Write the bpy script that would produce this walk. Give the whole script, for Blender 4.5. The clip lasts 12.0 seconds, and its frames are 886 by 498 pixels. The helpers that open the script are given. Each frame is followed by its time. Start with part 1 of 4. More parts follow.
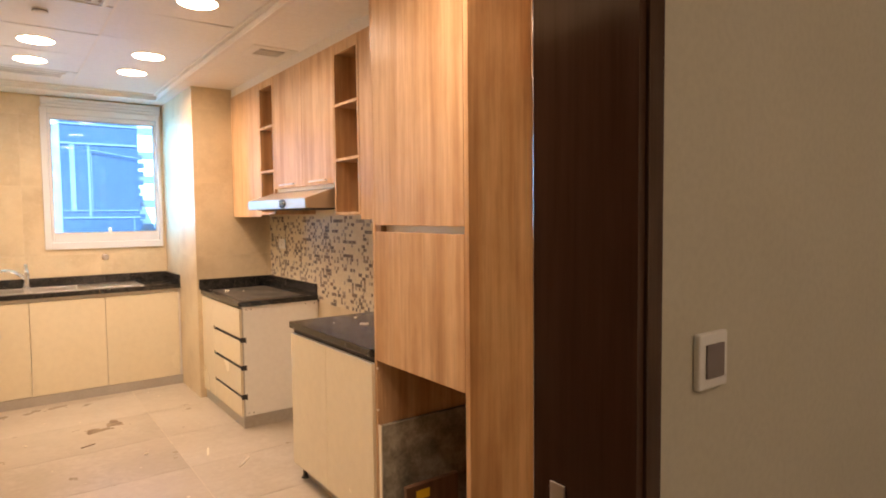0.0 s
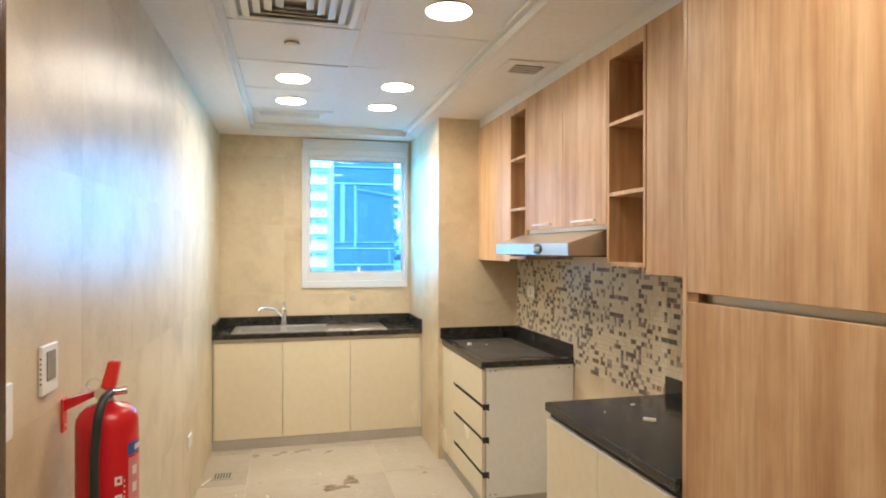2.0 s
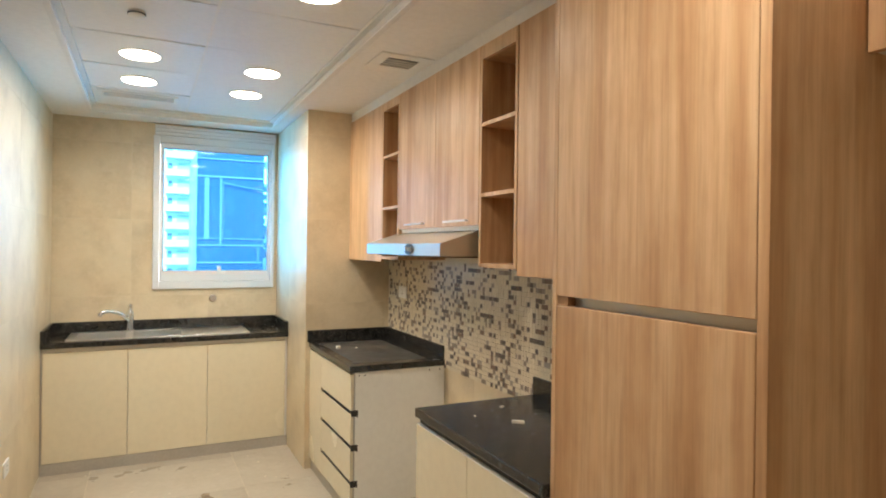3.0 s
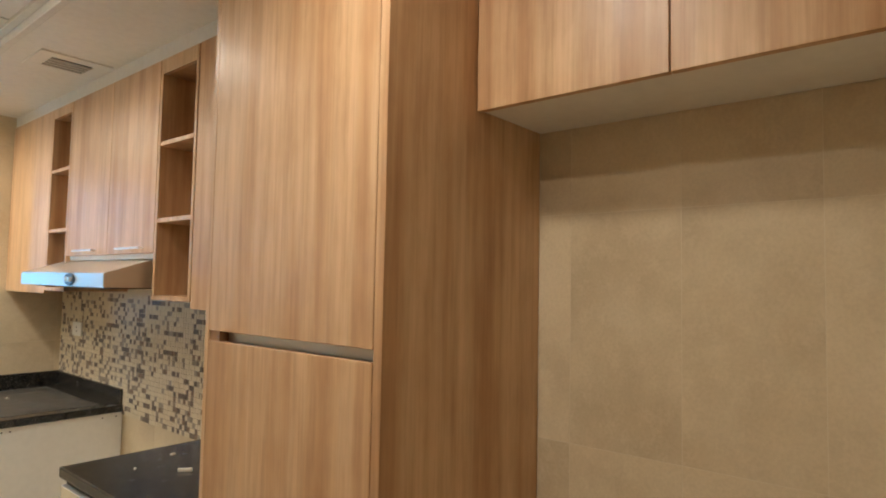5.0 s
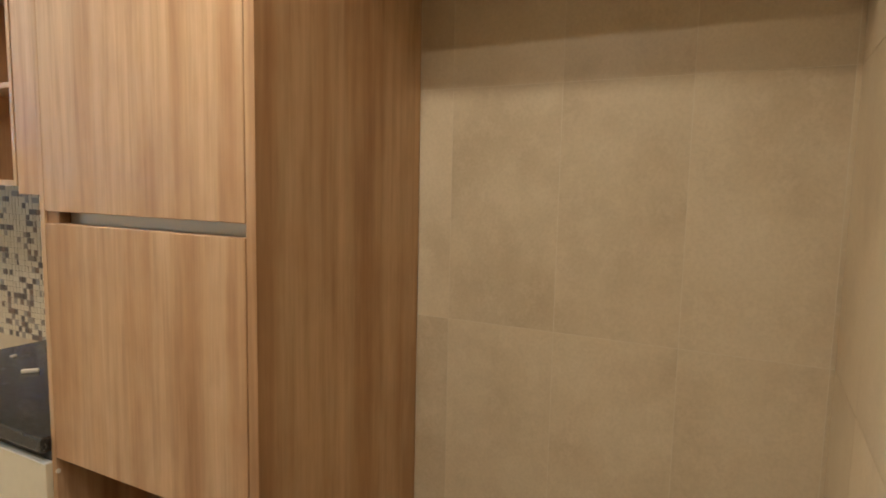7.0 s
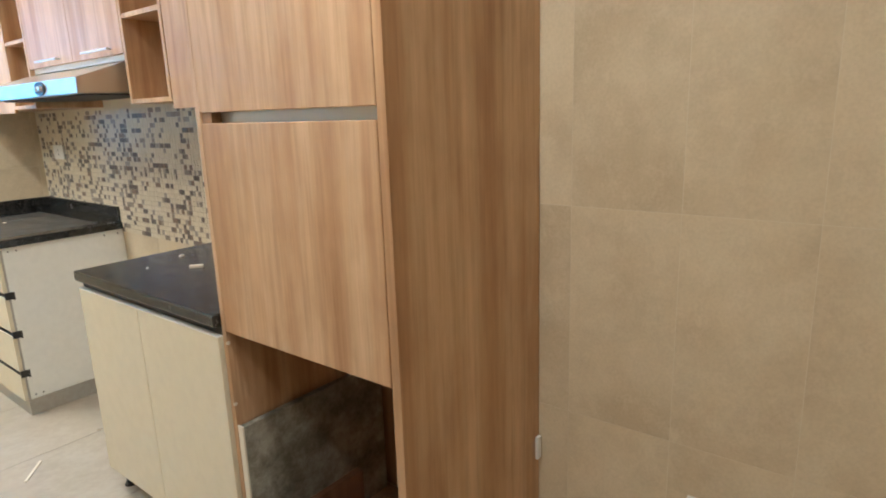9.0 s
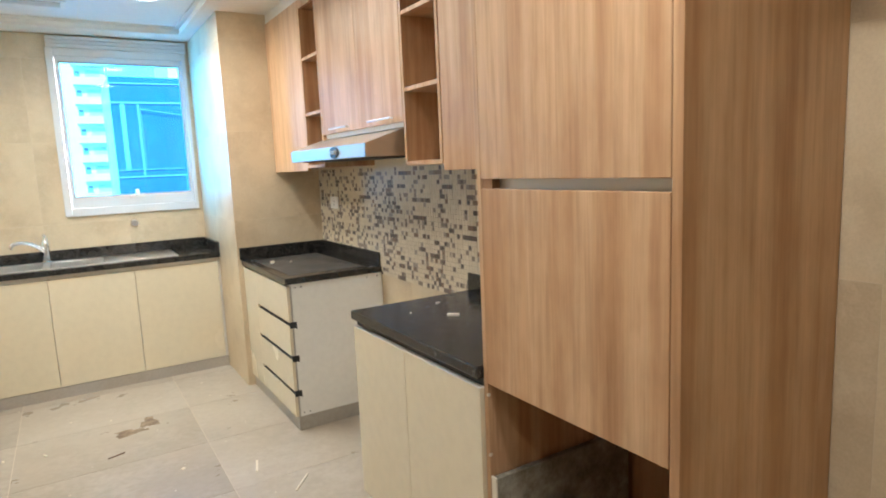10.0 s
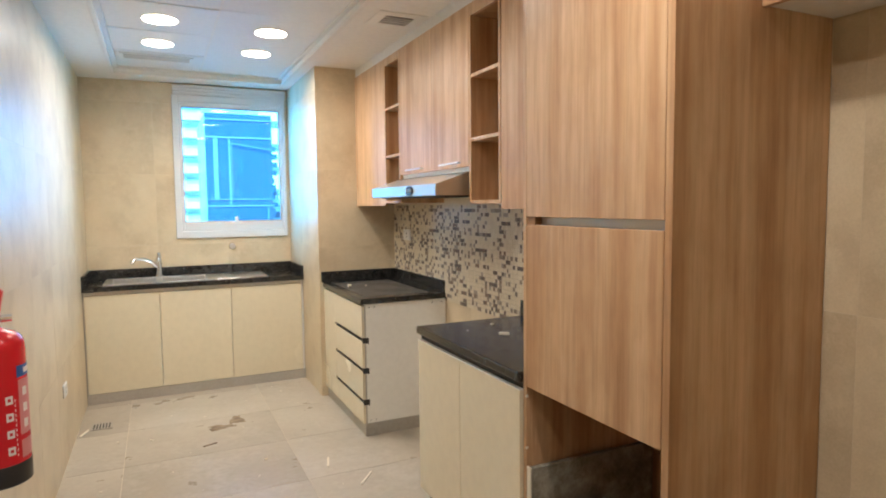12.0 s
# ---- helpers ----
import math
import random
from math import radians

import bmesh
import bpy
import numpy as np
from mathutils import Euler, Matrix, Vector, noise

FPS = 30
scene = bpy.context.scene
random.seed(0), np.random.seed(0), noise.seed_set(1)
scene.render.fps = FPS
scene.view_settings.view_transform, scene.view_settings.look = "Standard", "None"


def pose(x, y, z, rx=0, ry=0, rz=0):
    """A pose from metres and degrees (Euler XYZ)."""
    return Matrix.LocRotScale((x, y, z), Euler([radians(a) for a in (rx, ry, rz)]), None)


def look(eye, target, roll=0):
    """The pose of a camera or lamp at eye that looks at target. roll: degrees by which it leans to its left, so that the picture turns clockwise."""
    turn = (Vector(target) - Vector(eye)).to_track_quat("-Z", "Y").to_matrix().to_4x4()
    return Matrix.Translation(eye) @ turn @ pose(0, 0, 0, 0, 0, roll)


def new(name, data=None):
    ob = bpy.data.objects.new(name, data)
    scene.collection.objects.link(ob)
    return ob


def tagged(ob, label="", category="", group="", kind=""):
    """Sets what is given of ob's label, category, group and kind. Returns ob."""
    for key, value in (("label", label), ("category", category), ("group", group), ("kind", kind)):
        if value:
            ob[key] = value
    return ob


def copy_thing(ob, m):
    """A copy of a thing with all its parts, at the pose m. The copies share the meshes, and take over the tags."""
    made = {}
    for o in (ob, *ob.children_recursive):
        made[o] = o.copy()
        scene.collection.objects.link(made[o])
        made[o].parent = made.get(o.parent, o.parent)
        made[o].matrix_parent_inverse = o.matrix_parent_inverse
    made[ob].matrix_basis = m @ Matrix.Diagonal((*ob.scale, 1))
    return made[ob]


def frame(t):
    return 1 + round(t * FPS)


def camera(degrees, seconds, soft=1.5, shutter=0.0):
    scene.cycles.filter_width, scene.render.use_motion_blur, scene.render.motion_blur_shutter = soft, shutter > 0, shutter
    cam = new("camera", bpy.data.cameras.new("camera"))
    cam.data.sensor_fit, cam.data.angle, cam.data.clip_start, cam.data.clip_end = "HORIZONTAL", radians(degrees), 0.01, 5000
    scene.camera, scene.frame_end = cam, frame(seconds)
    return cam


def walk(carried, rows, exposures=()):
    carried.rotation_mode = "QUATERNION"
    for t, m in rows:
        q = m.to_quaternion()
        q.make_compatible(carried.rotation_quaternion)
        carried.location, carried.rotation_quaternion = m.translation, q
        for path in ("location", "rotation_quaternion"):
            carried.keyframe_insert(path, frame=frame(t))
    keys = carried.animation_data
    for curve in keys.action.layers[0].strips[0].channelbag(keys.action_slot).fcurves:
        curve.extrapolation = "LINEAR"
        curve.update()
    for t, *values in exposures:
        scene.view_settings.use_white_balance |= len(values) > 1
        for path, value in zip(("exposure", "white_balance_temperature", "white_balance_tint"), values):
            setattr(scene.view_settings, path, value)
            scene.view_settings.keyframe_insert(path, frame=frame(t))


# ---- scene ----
cam = camera(72.3, 12.0, soft=1.9)
METRES, EYE, TILT, LEAN, TURN = 2.2, 1.6, 0.0, 0.0, -36.8
PATH = [
    (0, (0.127, 0.117, 1.514), (1.307, 1.728, 1.402), -0.6),
    (0.5, (0.223, 0.309, 1.541), (1.018, 2.142, 1.462), -0.6),
    (1, (0.244, 0.598, 1.574), (0.785, 2.523, 1.539), -0.4),
    (1.5, (0.289, 0.79, 1.591), (0.72, 2.743, 1.588), -0.2),
    (2, (0.34, 0.917, 1.597), (0.834, 2.855, 1.596), 0.1),
    (2.5, (0.352, 1.002, 1.61), (1.013, 2.889, 1.607), 0.4),
    (3, (0.399, 1.03, 1.604), (1.281, 2.825, 1.601), 0.7),
    (3.5, (0.465, 1.012, 1.598), (1.589, 2.667, 1.607), 1.2),
    (3.7, (0.486, 1.0, 1.6), (1.7, 2.589, 1.615), 1.2),
    (5.3, (0.608, 0.912, 1.619), (2.185, 2.13, 1.712), 1.0),
    (5.5, (0.594, 0.916, 1.629), (2.202, 2.100, 1.695), 0.97),
    (6, (0.575, 0.929, 1.615), (2.219, 2.047, 1.632), 0.95),
    (6.5, (0.599, 0.938, 1.588), (2.326, 1.942, 1.499), 1.0),
    (7, (0.634, 0.972, 1.551), (2.401, 1.885, 1.342), 1.2),
    (8.8, (0.589, 0.946, 1.451), (2.187, 2.055, 0.986), -1.7),
    (9, (0.583, 0.960, 1.460), (2.109, 2.172, 1.011), -1.95),
    (9.5, (0.518, 1.015, 1.495), (1.832, 2.477, 1.124), -2.5),
    (10, (0.465, 1.047, 1.517), (1.503, 2.734, 1.241), -2.5),
    (10.5, (0.414, 1.037, 1.535), (1.191, 2.87, 1.343), -1.8),
    (11, (0.393, 0.983, 1.54), (1.01, 2.88, 1.4), -1.1),
    (11.5, (0.377, 0.875, 1.53), (1.005, 2.77, 1.408), -0.7),
    (12, (0.3, 0.663, 1.517), (1.15, 2.468, 1.371), -0.6),
]
walk(cam, [(t, look(eye, target, roll)) for t, eye, target, roll in PATH],
     [(0.0, 3.05, 9000, 34), (0.5, 3.08, 7400, 20), (1.0, 3.08, 6800, 14), (2.0, 2.97, 6600, 12), (3.5, 2.77, 6500, 10), (5.5, 2.65, 6600, 11), (6.5, 2.58, 6600, 11), (7.2, 2.85, 6400, 10), (9.0, 3.2, 5600, 7), (10.0, 3.05, 5750, 9), (11.5, 2.88, 6150, 14), (12.0, 2.88, 6100, 13)])

# ---- world, sun and lamps ----
world = bpy.data.worlds.new("world")
scene.world = world
world.use_nodes = True
wn = world.node_tree.nodes
sky = wn.new("ShaderNodeTexSky")
sky.sky_type, sky.sun_disc = "NISHITA", False
sky.sun_elevation, sky.sun_rotation = radians(36), radians(197)
wn["Background"].inputs[1].default_value = 0.15
world.node_tree.links.new(sky.outputs[0], wn["Background"].inputs[0])
sun = new("sun", bpy.data.lights.new("sun", "SUN"))
sun.data.energy, sun.data.angle, sun.data.color = 5.0, radians(0.5), (1.0, 0.95, 0.87)
sun.matrix_world = look((0, 0, 0), (0.25, 0.80, -0.62))
LAMP_COLOR, LAMP_POWER = (1.0, 0.905, 0.765), 1.15

# added strip lamps standing in for the window's blue daylight, aimed to either side
for x, tx, spread, power in ((1.22, -44, 68, 1.1), (0.64, 66, 74, 1.3)):
    day = new("daylight_standin", bpy.data.lights.new("daylight_standin", "AREA"))
    day.data.shape, day.data.size, day.data.size_y, day.data.spread = "RECTANGLE", 0.15, 0.98, radians(spread)
    day.data.energy, day.data.color = power, (0.04, 0.46, 1.0)
    day.matrix_world = look((x, 6.43, 1.90), (x + math.sin(radians(tx)), 6.43 - math.cos(radians(tx)), 1.90))

# ---- plan ----
WL, WR, FAR, NEAR, CEIL, TRAY = -0.24, 2.08, 6.48, 0.80, 2.59, 2.635
HALL = 0.597                      # hall face of the door wall
COLX, COLY = 1.442, 5.38          # column in the far corner
XT, XU, XD = 1.47, 1.76, 1.475    # fronts: tall unit, wall units, drawers
TOP, SLAB = 0.915, 0.038          # worktops
CUPTOP = 2.522                    # top of the wall units
T0, T1 = 1.795, 2.48              # tall unit along the wall
DOOR_L, DOOR_R, DOOR_H = -0.10, 0.806, 2.10


# ---- materials ----
def material(name, color, rough=0.5, metal=0.0, spec=0.5):
    m = bpy.data.materials.new(name)
    m.use_nodes = True
    b = m.node_tree.nodes["Principled BSDF"]
    b.inputs["Base Color"].default_value = (*color, 1)
    b.inputs["Roughness"].default_value = rough
    b.inputs["Metallic"].default_value = metal
    b.inputs["Specular IOR Level"].default_value = spec
    return m


def node(m, kind, **values):
    n = m.node_tree.nodes.new(kind)
    for k, v in values.items():
        n.inputs[k].default_value = v
    return n


def link(m, a, b):
    m.node_tree.links.new(a, b)


def coords(m, scale=(1, 1, 1), spread=7.0):
    """Object coordinates moved by the object's random number, so that no two pieces look alike."""
    tc, info = node(m, "ShaderNodeTexCoord"), node(m, "ShaderNodeObjectInfo")
    mul = node(m, "ShaderNodeMath")
    mul.operation = "MULTIPLY"
    mul.inputs[1].default_value = spread
    add = node(m, "ShaderNodeVectorMath")
    mp = node(m, "ShaderNodeMapping", Scale=scale)
    link(m, info.outputs["Random"], mul.inputs[0])
    link(m, tc.outputs["Object"], add.inputs[0])
    link(m, mul.outputs[0], add.inputs[1])
    link(m, add.outputs[0], mp.inputs[0])
    return mp.outputs[0]


def noise_of(m, vec, scale, detail=4.0, rough=0.6):
    n = node(m, "ShaderNodeTexNoise", Scale=scale, Detail=detail, Roughness=rough)
    link(m, vec, n.inputs["Vector"])
    return n.outputs["Fac"]


def ramp_of(m, fac, stops, constant=False):
    r = node(m, "ShaderNodeValToRGB")
    if constant:
        r.color_ramp.interpolation = "CONSTANT"
    e = r.color_ramp.elements
    while len(e) < len(stops):
        e.new(0.5)
    for el, (p, c) in zip(e, stops):
        el.position, el.color = p, (*c, 1)
    link(m, fac, r.inputs[0])
    return r.outputs[0]


def mix_of(m, fac, a, b, mode="MIX"):
    n = node(m, "ShaderNodeMix")
    n.data_type, n.blend_type = "RGBA", mode
    for v, i in ((fac, 0), (a, 6), (b, 7)):
        if isinstance(v, (int, float)):
            n.inputs[i].default_value = v
        elif isinstance(v, tuple):
            n.inputs[i].default_value = (*v, 1)
        else:
            link(m, v, n.inputs[i])
    return n.outputs[2]


def finish(m, color=None, rough=None, bump=None, strength=0.2, dist=0.002):
    b = m.node_tree.nodes["Principled BSDF"]
    if color is not None:
        link(m, color, b.inputs["Base Color"])
    if rough is not None:
        link(m, ramp_of(m, rough[0], [(0.3, (rough[1],) * 3), (0.7, (rough[2],) * 3)]), b.inputs["Roughness"])
    if bump is not None:
        n = node(m, "ShaderNodeBump", Strength=strength, Distance=dist)
        link(m, bump, n.inputs["Height"])
        link(m, n.outputs[0], b.inputs["Normal"])
    return m


def wood(name, light, dark, rough=(0.30, 0.42)):
    """Laminate with an upright grain: uneven staves, streaks that fade along their length, fine pores."""
    m = material(name, light, 0.35)
    staves = noise_of(m, coords(m, (11, 11, 0.55)), 1.0, 2.0, 0.5)
    streaks = noise_of(m, coords(m, (38, 38, 2.1)), 1.0, 4.0, 0.62)
    fine = noise_of(m, coords(m, (150, 150, 4.0)), 1.0, 3.0, 0.6)
    mid = tuple(a * 0.55 + b * 0.45 for a, b in zip(light, dark))
    c = ramp_of(m, staves, [(0.34, dark), (0.47, mid), (0.52, tuple(x * 0.93 for x in light)), (0.64, light)])
    c = mix_of(m, 0.85, c, ramp_of(m, streaks, [(0.30, (0.76, 0.69, 0.63)), (0.50, (0.96, 0.94, 0.92)), (0.64, (1.04, 1.04, 1.04))]), "MULTIPLY")
    c = mix_of(m, 0.6, c, ramp_of(m, fine, [(0.30, (0.84, 0.81, 0.78)), (0.58, (1.0, 1.0, 1.0))]), "MULTIPLY")
    cloud = noise_of(m, coords(m, (4.5, 4.5, 2.2)), 1.6, 4.0, 0.6)
    c = mix_of(m, 0.8, c, ramp_of(m, cloud, [(0.36, (0.85, 0.80, 0.76)), (0.56, (1.0, 1.0, 1.0))]), "MULTIPLY")
    return finish(m, c, (streaks, *rough), fine, 0.03, 0.0005)


def stone(name, base, alt, scale, rough, bump=0.05, spread=9.0):
    m = material(name, base, 0.4)
    v = coords(m, (1, 1, 1), spread)
    big, small = noise_of(m, v, scale, 4.0, 0.5), noise_of(m, v, scale * 14, 3.0, 0.6)
    c = ramp_of(m, big, [(0.30, alt), (0.62, base)])
    c = mix_of(m, 0.35, c, ramp_of(m, small, [(0.35, tuple(x * 0.9 for x in alt)), (0.6, base)]))
    info = node(m, "ShaderNodeObjectInfo")
    c = mix_of(m, 1.0, c, ramp_of(m, info.outputs["Random"], [(0.0, (0.93, 0.93, 0.93)), (1.0, (1.0, 1.0, 1.0))]), "MULTIPLY")
    return finish(m, c, (big, *rough), small, bump, 0.001)


def clouded(name, base, dark, pale, scale, rough, dust=0.4):
    """Honed limestone-look porcelain: clouds, small mottles, pale chalky wisps."""
    m = material(name, base, 0.4)
    v = coords(m, (1, 1, 1), 9.0)
    big, mid, small = noise_of(m, v, scale, 5.0, 0.6), noise_of(m, v, scale * 5, 5.0, 0.65), noise_of(m, v, scale * 40, 3.0, 0.6)
    c = ramp_of(m, big, [(0.32, dark), (0.55, base), (0.75, tuple((a + b) / 2 for a, b in zip(base, pale)))])
    c = mix_of(m, ramp_of(m, mid, [(0.50, (0.0, 0.0, 0.0)), (0.72, (dust, dust, dust))]), c, pale)
    c = mix_of(m, 0.5, c, ramp_of(m, small, [(0.35, (0.88, 0.87, 0.85)), (0.6, (1.0, 1.0, 1.0))]), "MULTIPLY")
    info = node(m, "ShaderNodeObjectInfo")
    c = mix_of(m, 1.0, c, ramp_of(m, info.outputs["Random"], [(0.0, (0.955, 0.95, 0.94)), (1.0, (1.0, 1.0, 1.0))]), "MULTIPLY")
    return finish(m, c, (mid, *rough))


M_WOOD = wood("oak_laminate", (0.67, 0.45, 0.265), (0.50, 0.295, 0.15), (0.33, 0.45))
# darker copy of M_WOOD: shade inside niche and shelves put into the colour
M_WOODSHADE = wood("oak_laminate_shaded", (0.46, 0.275, 0.145), (0.35, 0.195, 0.095), (0.4, 0.5))
M_DARK = wood("dark_stained_veneer", (0.085, 0.042, 0.026), (0.062, 0.030, 0.019), (0.13, 0.19))
M_TILE = clouded("beige_wall_tile", (0.68, 0.565, 0.39), (0.56, 0.45, 0.30), (0.76, 0.65, 0.48), 3.4, (0.33, 0.36))
M_GROUT = stone("tile_grout", (0.76, 0.67, 0.52), (0.70, 0.61, 0.46), 6.0, (0.6, 0.7), 0.0)
M_FLOOR = clouded("floor_tile", (0.47, 0.415, 0.335), (0.38, 0.33, 0.26), (0.60, 0.565, 0.50), 0.7, (0.26, 0.42), 0.40)
M_FGROUT = stone("floor_grout", (0.68, 0.61, 0.50), (0.60, 0.53, 0.42), 8.0, (0.8, 0.9))
M_PAINT = stone("cream_wall_paint", (0.60, 0.56, 0.45), (0.56, 0.52, 0.41), 5.0, (0.6, 0.7), 0.04)
M_CEIL = stone("white_ceiling_paint", (0.86, 0.84, 0.80), (0.83, 0.81, 0.77), 2.0, (0.75, 0.85), 0.01)
M_CEILTILE = stone("ceiling_tile", (0.84, 0.845, 0.84), (0.82, 0.825, 0.82), 3.0, (0.42, 0.5), 0.0)
M_CREAM = stone("cream_lacquer", (0.76, 0.685, 0.51), (0.752, 0.675, 0.50), 1.5, (0.24, 0.28), 0.0)
M_CARCASS = stone("white_melamine", (0.85, 0.84, 0.79), (0.84, 0.83, 0.78), 2.0, (0.4, 0.5), 0.0)
M_PLINTH = stone("grey_aluminium_plinth", (0.44, 0.41, 0.36), (0.37, 0.34, 0.29), 4.0, (0.35, 0.5), 0.05)
M_PROFILE = material("aluminium_profile", (0.62, 0.58, 0.50), 0.38, 0.5)
M_STEEL = material("brushed_steel", (0.72, 0.71, 0.69), 0.36, 1.0)
M_SINK = material("polished_sink_steel", (0.80, 0.80, 0.79), 0.30, 1.0)
M_CHROME = material("chrome", (0.78, 0.78, 0.78), 0.10, 1.0)
M_WHITE = material("white_plastic", (0.80, 0.79, 0.75), 0.35)
M_FRAME = material("white_window_frame", (0.70, 0.72, 0.74), 0.30)
M_BLACK = material("black_plastic", (0.025, 0.024, 0.024), 0.35)
# near-black colour that stands for shade in gaps, slots and holes
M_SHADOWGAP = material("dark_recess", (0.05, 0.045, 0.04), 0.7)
M_RED = material("red_enamel", (0.60, 0.012, 0.02), 0.24)
M_LEVER = material("red_lever_paint", (0.74, 0.04, 0.03), 0.35)
M_RUBBER = material("black_rubber", (0.03, 0.032, 0.032), 0.42)
M_LABEL = material("white_print", (0.80, 0.72, 0.70), 0.45)
M_PINK = material("faded_print", (0.62, 0.22, 0.22), 0.45)
M_BLUE = material("blue_print", (0.03, 0.10, 0.32), 0.40)
M_GREYLCD = material("grey_display", (0.22, 0.18, 0.17), 0.20)
M_YELLOW = material("yellow_sticker", (0.62, 0.40, 0.03), 0.5)
M_CARDBOARD = wood("brown_board", (0.16, 0.085, 0.045), (0.10, 0.05, 0.028), (0.5, 0.6))
M_DUST = stone("worktop_dust", (0.075, 0.07, 0.062), (0.03, 0.028, 0.026), 7.0, (0.35, 0.6), 0.02)
M_CHIP = material("plaster_crumb", (0.78, 0.72, 0.60), 0.8)


def granite():
    m = material("black_granite", (0.02, 0.019, 0.018), 0.2)
    v = coords(m)
    a, b, d = noise_of(m, v, 34.0, 5.0, 0.7), noise_of(m, v, 190.0, 2.0, 0.6), noise_of(m, v, 16.0, 5.0, 0.7)
    c = ramp_of(m, a, [(0.35, (0.009, 0.009, 0.009)), (0.60, (0.017, 0.0165, 0.016)), (0.74, (0.06, 0.056, 0.05))])
    c = mix_of(m, ramp_of(m, b, [(0.60, (0.0, 0.0, 0.0)), (0.70, (0.8, 0.8, 0.8))]), c, (0.20, 0.185, 0.16))
    c = mix_of(m, ramp_of(m, d, [(0.46, (0.0, 0.0, 0.0)), (0.68, (0.20, 0.20, 0.20))]), c, (0.12, 0.115, 0.105))
    return finish(m, c, (d, 0.10, 0.30))


def concrete():
    m = material("slab_back", (0.2, 0.19, 0.17), 0.8)
    v = coords(m)
    a, b = noise_of(m, v, 9.0, 6.0, 0.65), noise_of(m, v, 60.0, 4.0, 0.7)
    c = ramp_of(m, a, [(0.36, (0.13, 0.12, 0.085)), (0.50, (0.25, 0.235, 0.175)), (0.64, (0.46, 0.44, 0.36))])
    return finish(m, mix_of(m, 0.3, c, ramp_of(m, b, [(0.4, (0.15, 0.14, 0.12)), (0.65, (0.4, 0.38, 0.34))])), None, b, 0.3, 0.002)


def stain():
    m = material("mud_stain", (0.22, 0.15, 0.09), 0.6)
    v = coords(m)
    return finish(m, ramp_of(m, noise_of(m, v, 22.0, 5.0), [(0.35, (0.15, 0.10, 0.06)), (0.65, (0.36, 0.28, 0.19))]))


def mosaic(name, per_island):
    m = material(name, (0.5, 0.4, 0.3), 0.2)
    pick = node(m, "ShaderNodeNewGeometry").outputs["Random Per Island"] if per_island else node(m, "ShaderNodeObjectInfo").outputs["Random"]
    c = ramp_of(m, pick, [(0.0, (0.74, 0.65, 0.49)), (0.30, (0.70, 0.61, 0.45)), (0.67, (0.29, 0.23, 0.18)), (0.75, (0.17, 0.125, 0.10)),
                          (0.80, (0.36, 0.31, 0.26)), (0.87, (0.13, 0.10, 0.085)), (0.95, (0.24, 0.155, 0.105))], True)
    v = coords(m, (1, 1, 1), 3.0)
    n = noise_of(m, v, 90.0, 3.0)
    return finish(m, mix_of(m, 0.5, c, ramp_of(m, n, [(0.3, (0.8, 0.8, 0.8)), (0.7, (1.0, 1.0, 1.0))]), "MULTIPLY"), (n, 0.28, 0.45))


def lit(name, color, strength):
    m = bpy.data.materials.new(name)
    m.use_nodes = True
    b = m.node_tree.nodes["Principled BSDF"]
    b.inputs["Emission Color"].default_value = (*color, 1)
    b.inputs["Emission Strength"].default_value = strength
    return m


def tinted_glass():
    m = bpy.data.materials.new("blue_tinted_glass")
    m.use_nodes = True
    nt = m.node_tree
    nt.nodes.remove(nt.nodes["Principled BSDF"])
    clear = node(m, "ShaderNodeBsdfTransparent", Color=(0.33, 0.67, 0.96, 1))
    gloss = node(m, "ShaderNodeBsdfGlossy", Roughness=0.02)
    fr, mx = node(m, "ShaderNodeFresnel", IOR=1.5), node(m, "ShaderNodeMixShader")
    link(m, fr.outputs[0], mx.inputs[0])
    link(m, clear.outputs[0], mx.inputs[1])
    link(m, gloss.outputs[0], mx.inputs[2])
    link(m, mx.outputs[0], nt.nodes["Material Output"].inputs[0])
    return m


M_GRANITE, M_SLABBACK, M_STAIN, M_PANE = granite(), concrete(), stain(), tinted_glass()
M_MOSAIC, M_MOSAICREST = mosaic("mosaic_tile", False), mosaic("mosaic_tile_rest", True)
M_LAMP = lit("downlight_diffuser", (1.0, 0.90, 0.74), 3.0)


# ---- building helpers ----
def block(bm, x0, x1, y0, y1, z0, z1, bevel=0.0):
    """A box between two corners, with its edges rounded by bevel."""
    r = bmesh.ops.create_cube(bm, size=1, matrix=Matrix.Translation(((x0 + x1) / 2, (y0 + y1) / 2, (z0 + z1) / 2)) @ Matrix.Diagonal((x1 - x0, y1 - y0, z1 - z0, 1)))
    if bevel:
        es = list({e for v in r["verts"] for e in v.link_edges})
        bmesh.ops.bevel(bm, geom=es, offset=bevel, segments=2, affect="EDGES", profile=0.5)
    return bm


def rod(bm, a, b, r0, r1=None, n=20, caps=True):
    """A round bar from a to b."""
    a, b = Vector(a), Vector(b)
    m = Matrix.Translation((a + b) / 2) @ (b - a).to_track_quat("Z", "Y").to_matrix().to_4x4()
    bmesh.ops.create_cone(bm, cap_ends=caps, segments=n, radius1=r0, radius2=r0 if r1 is None else r1, depth=(b - a).length, matrix=m)
    return bm


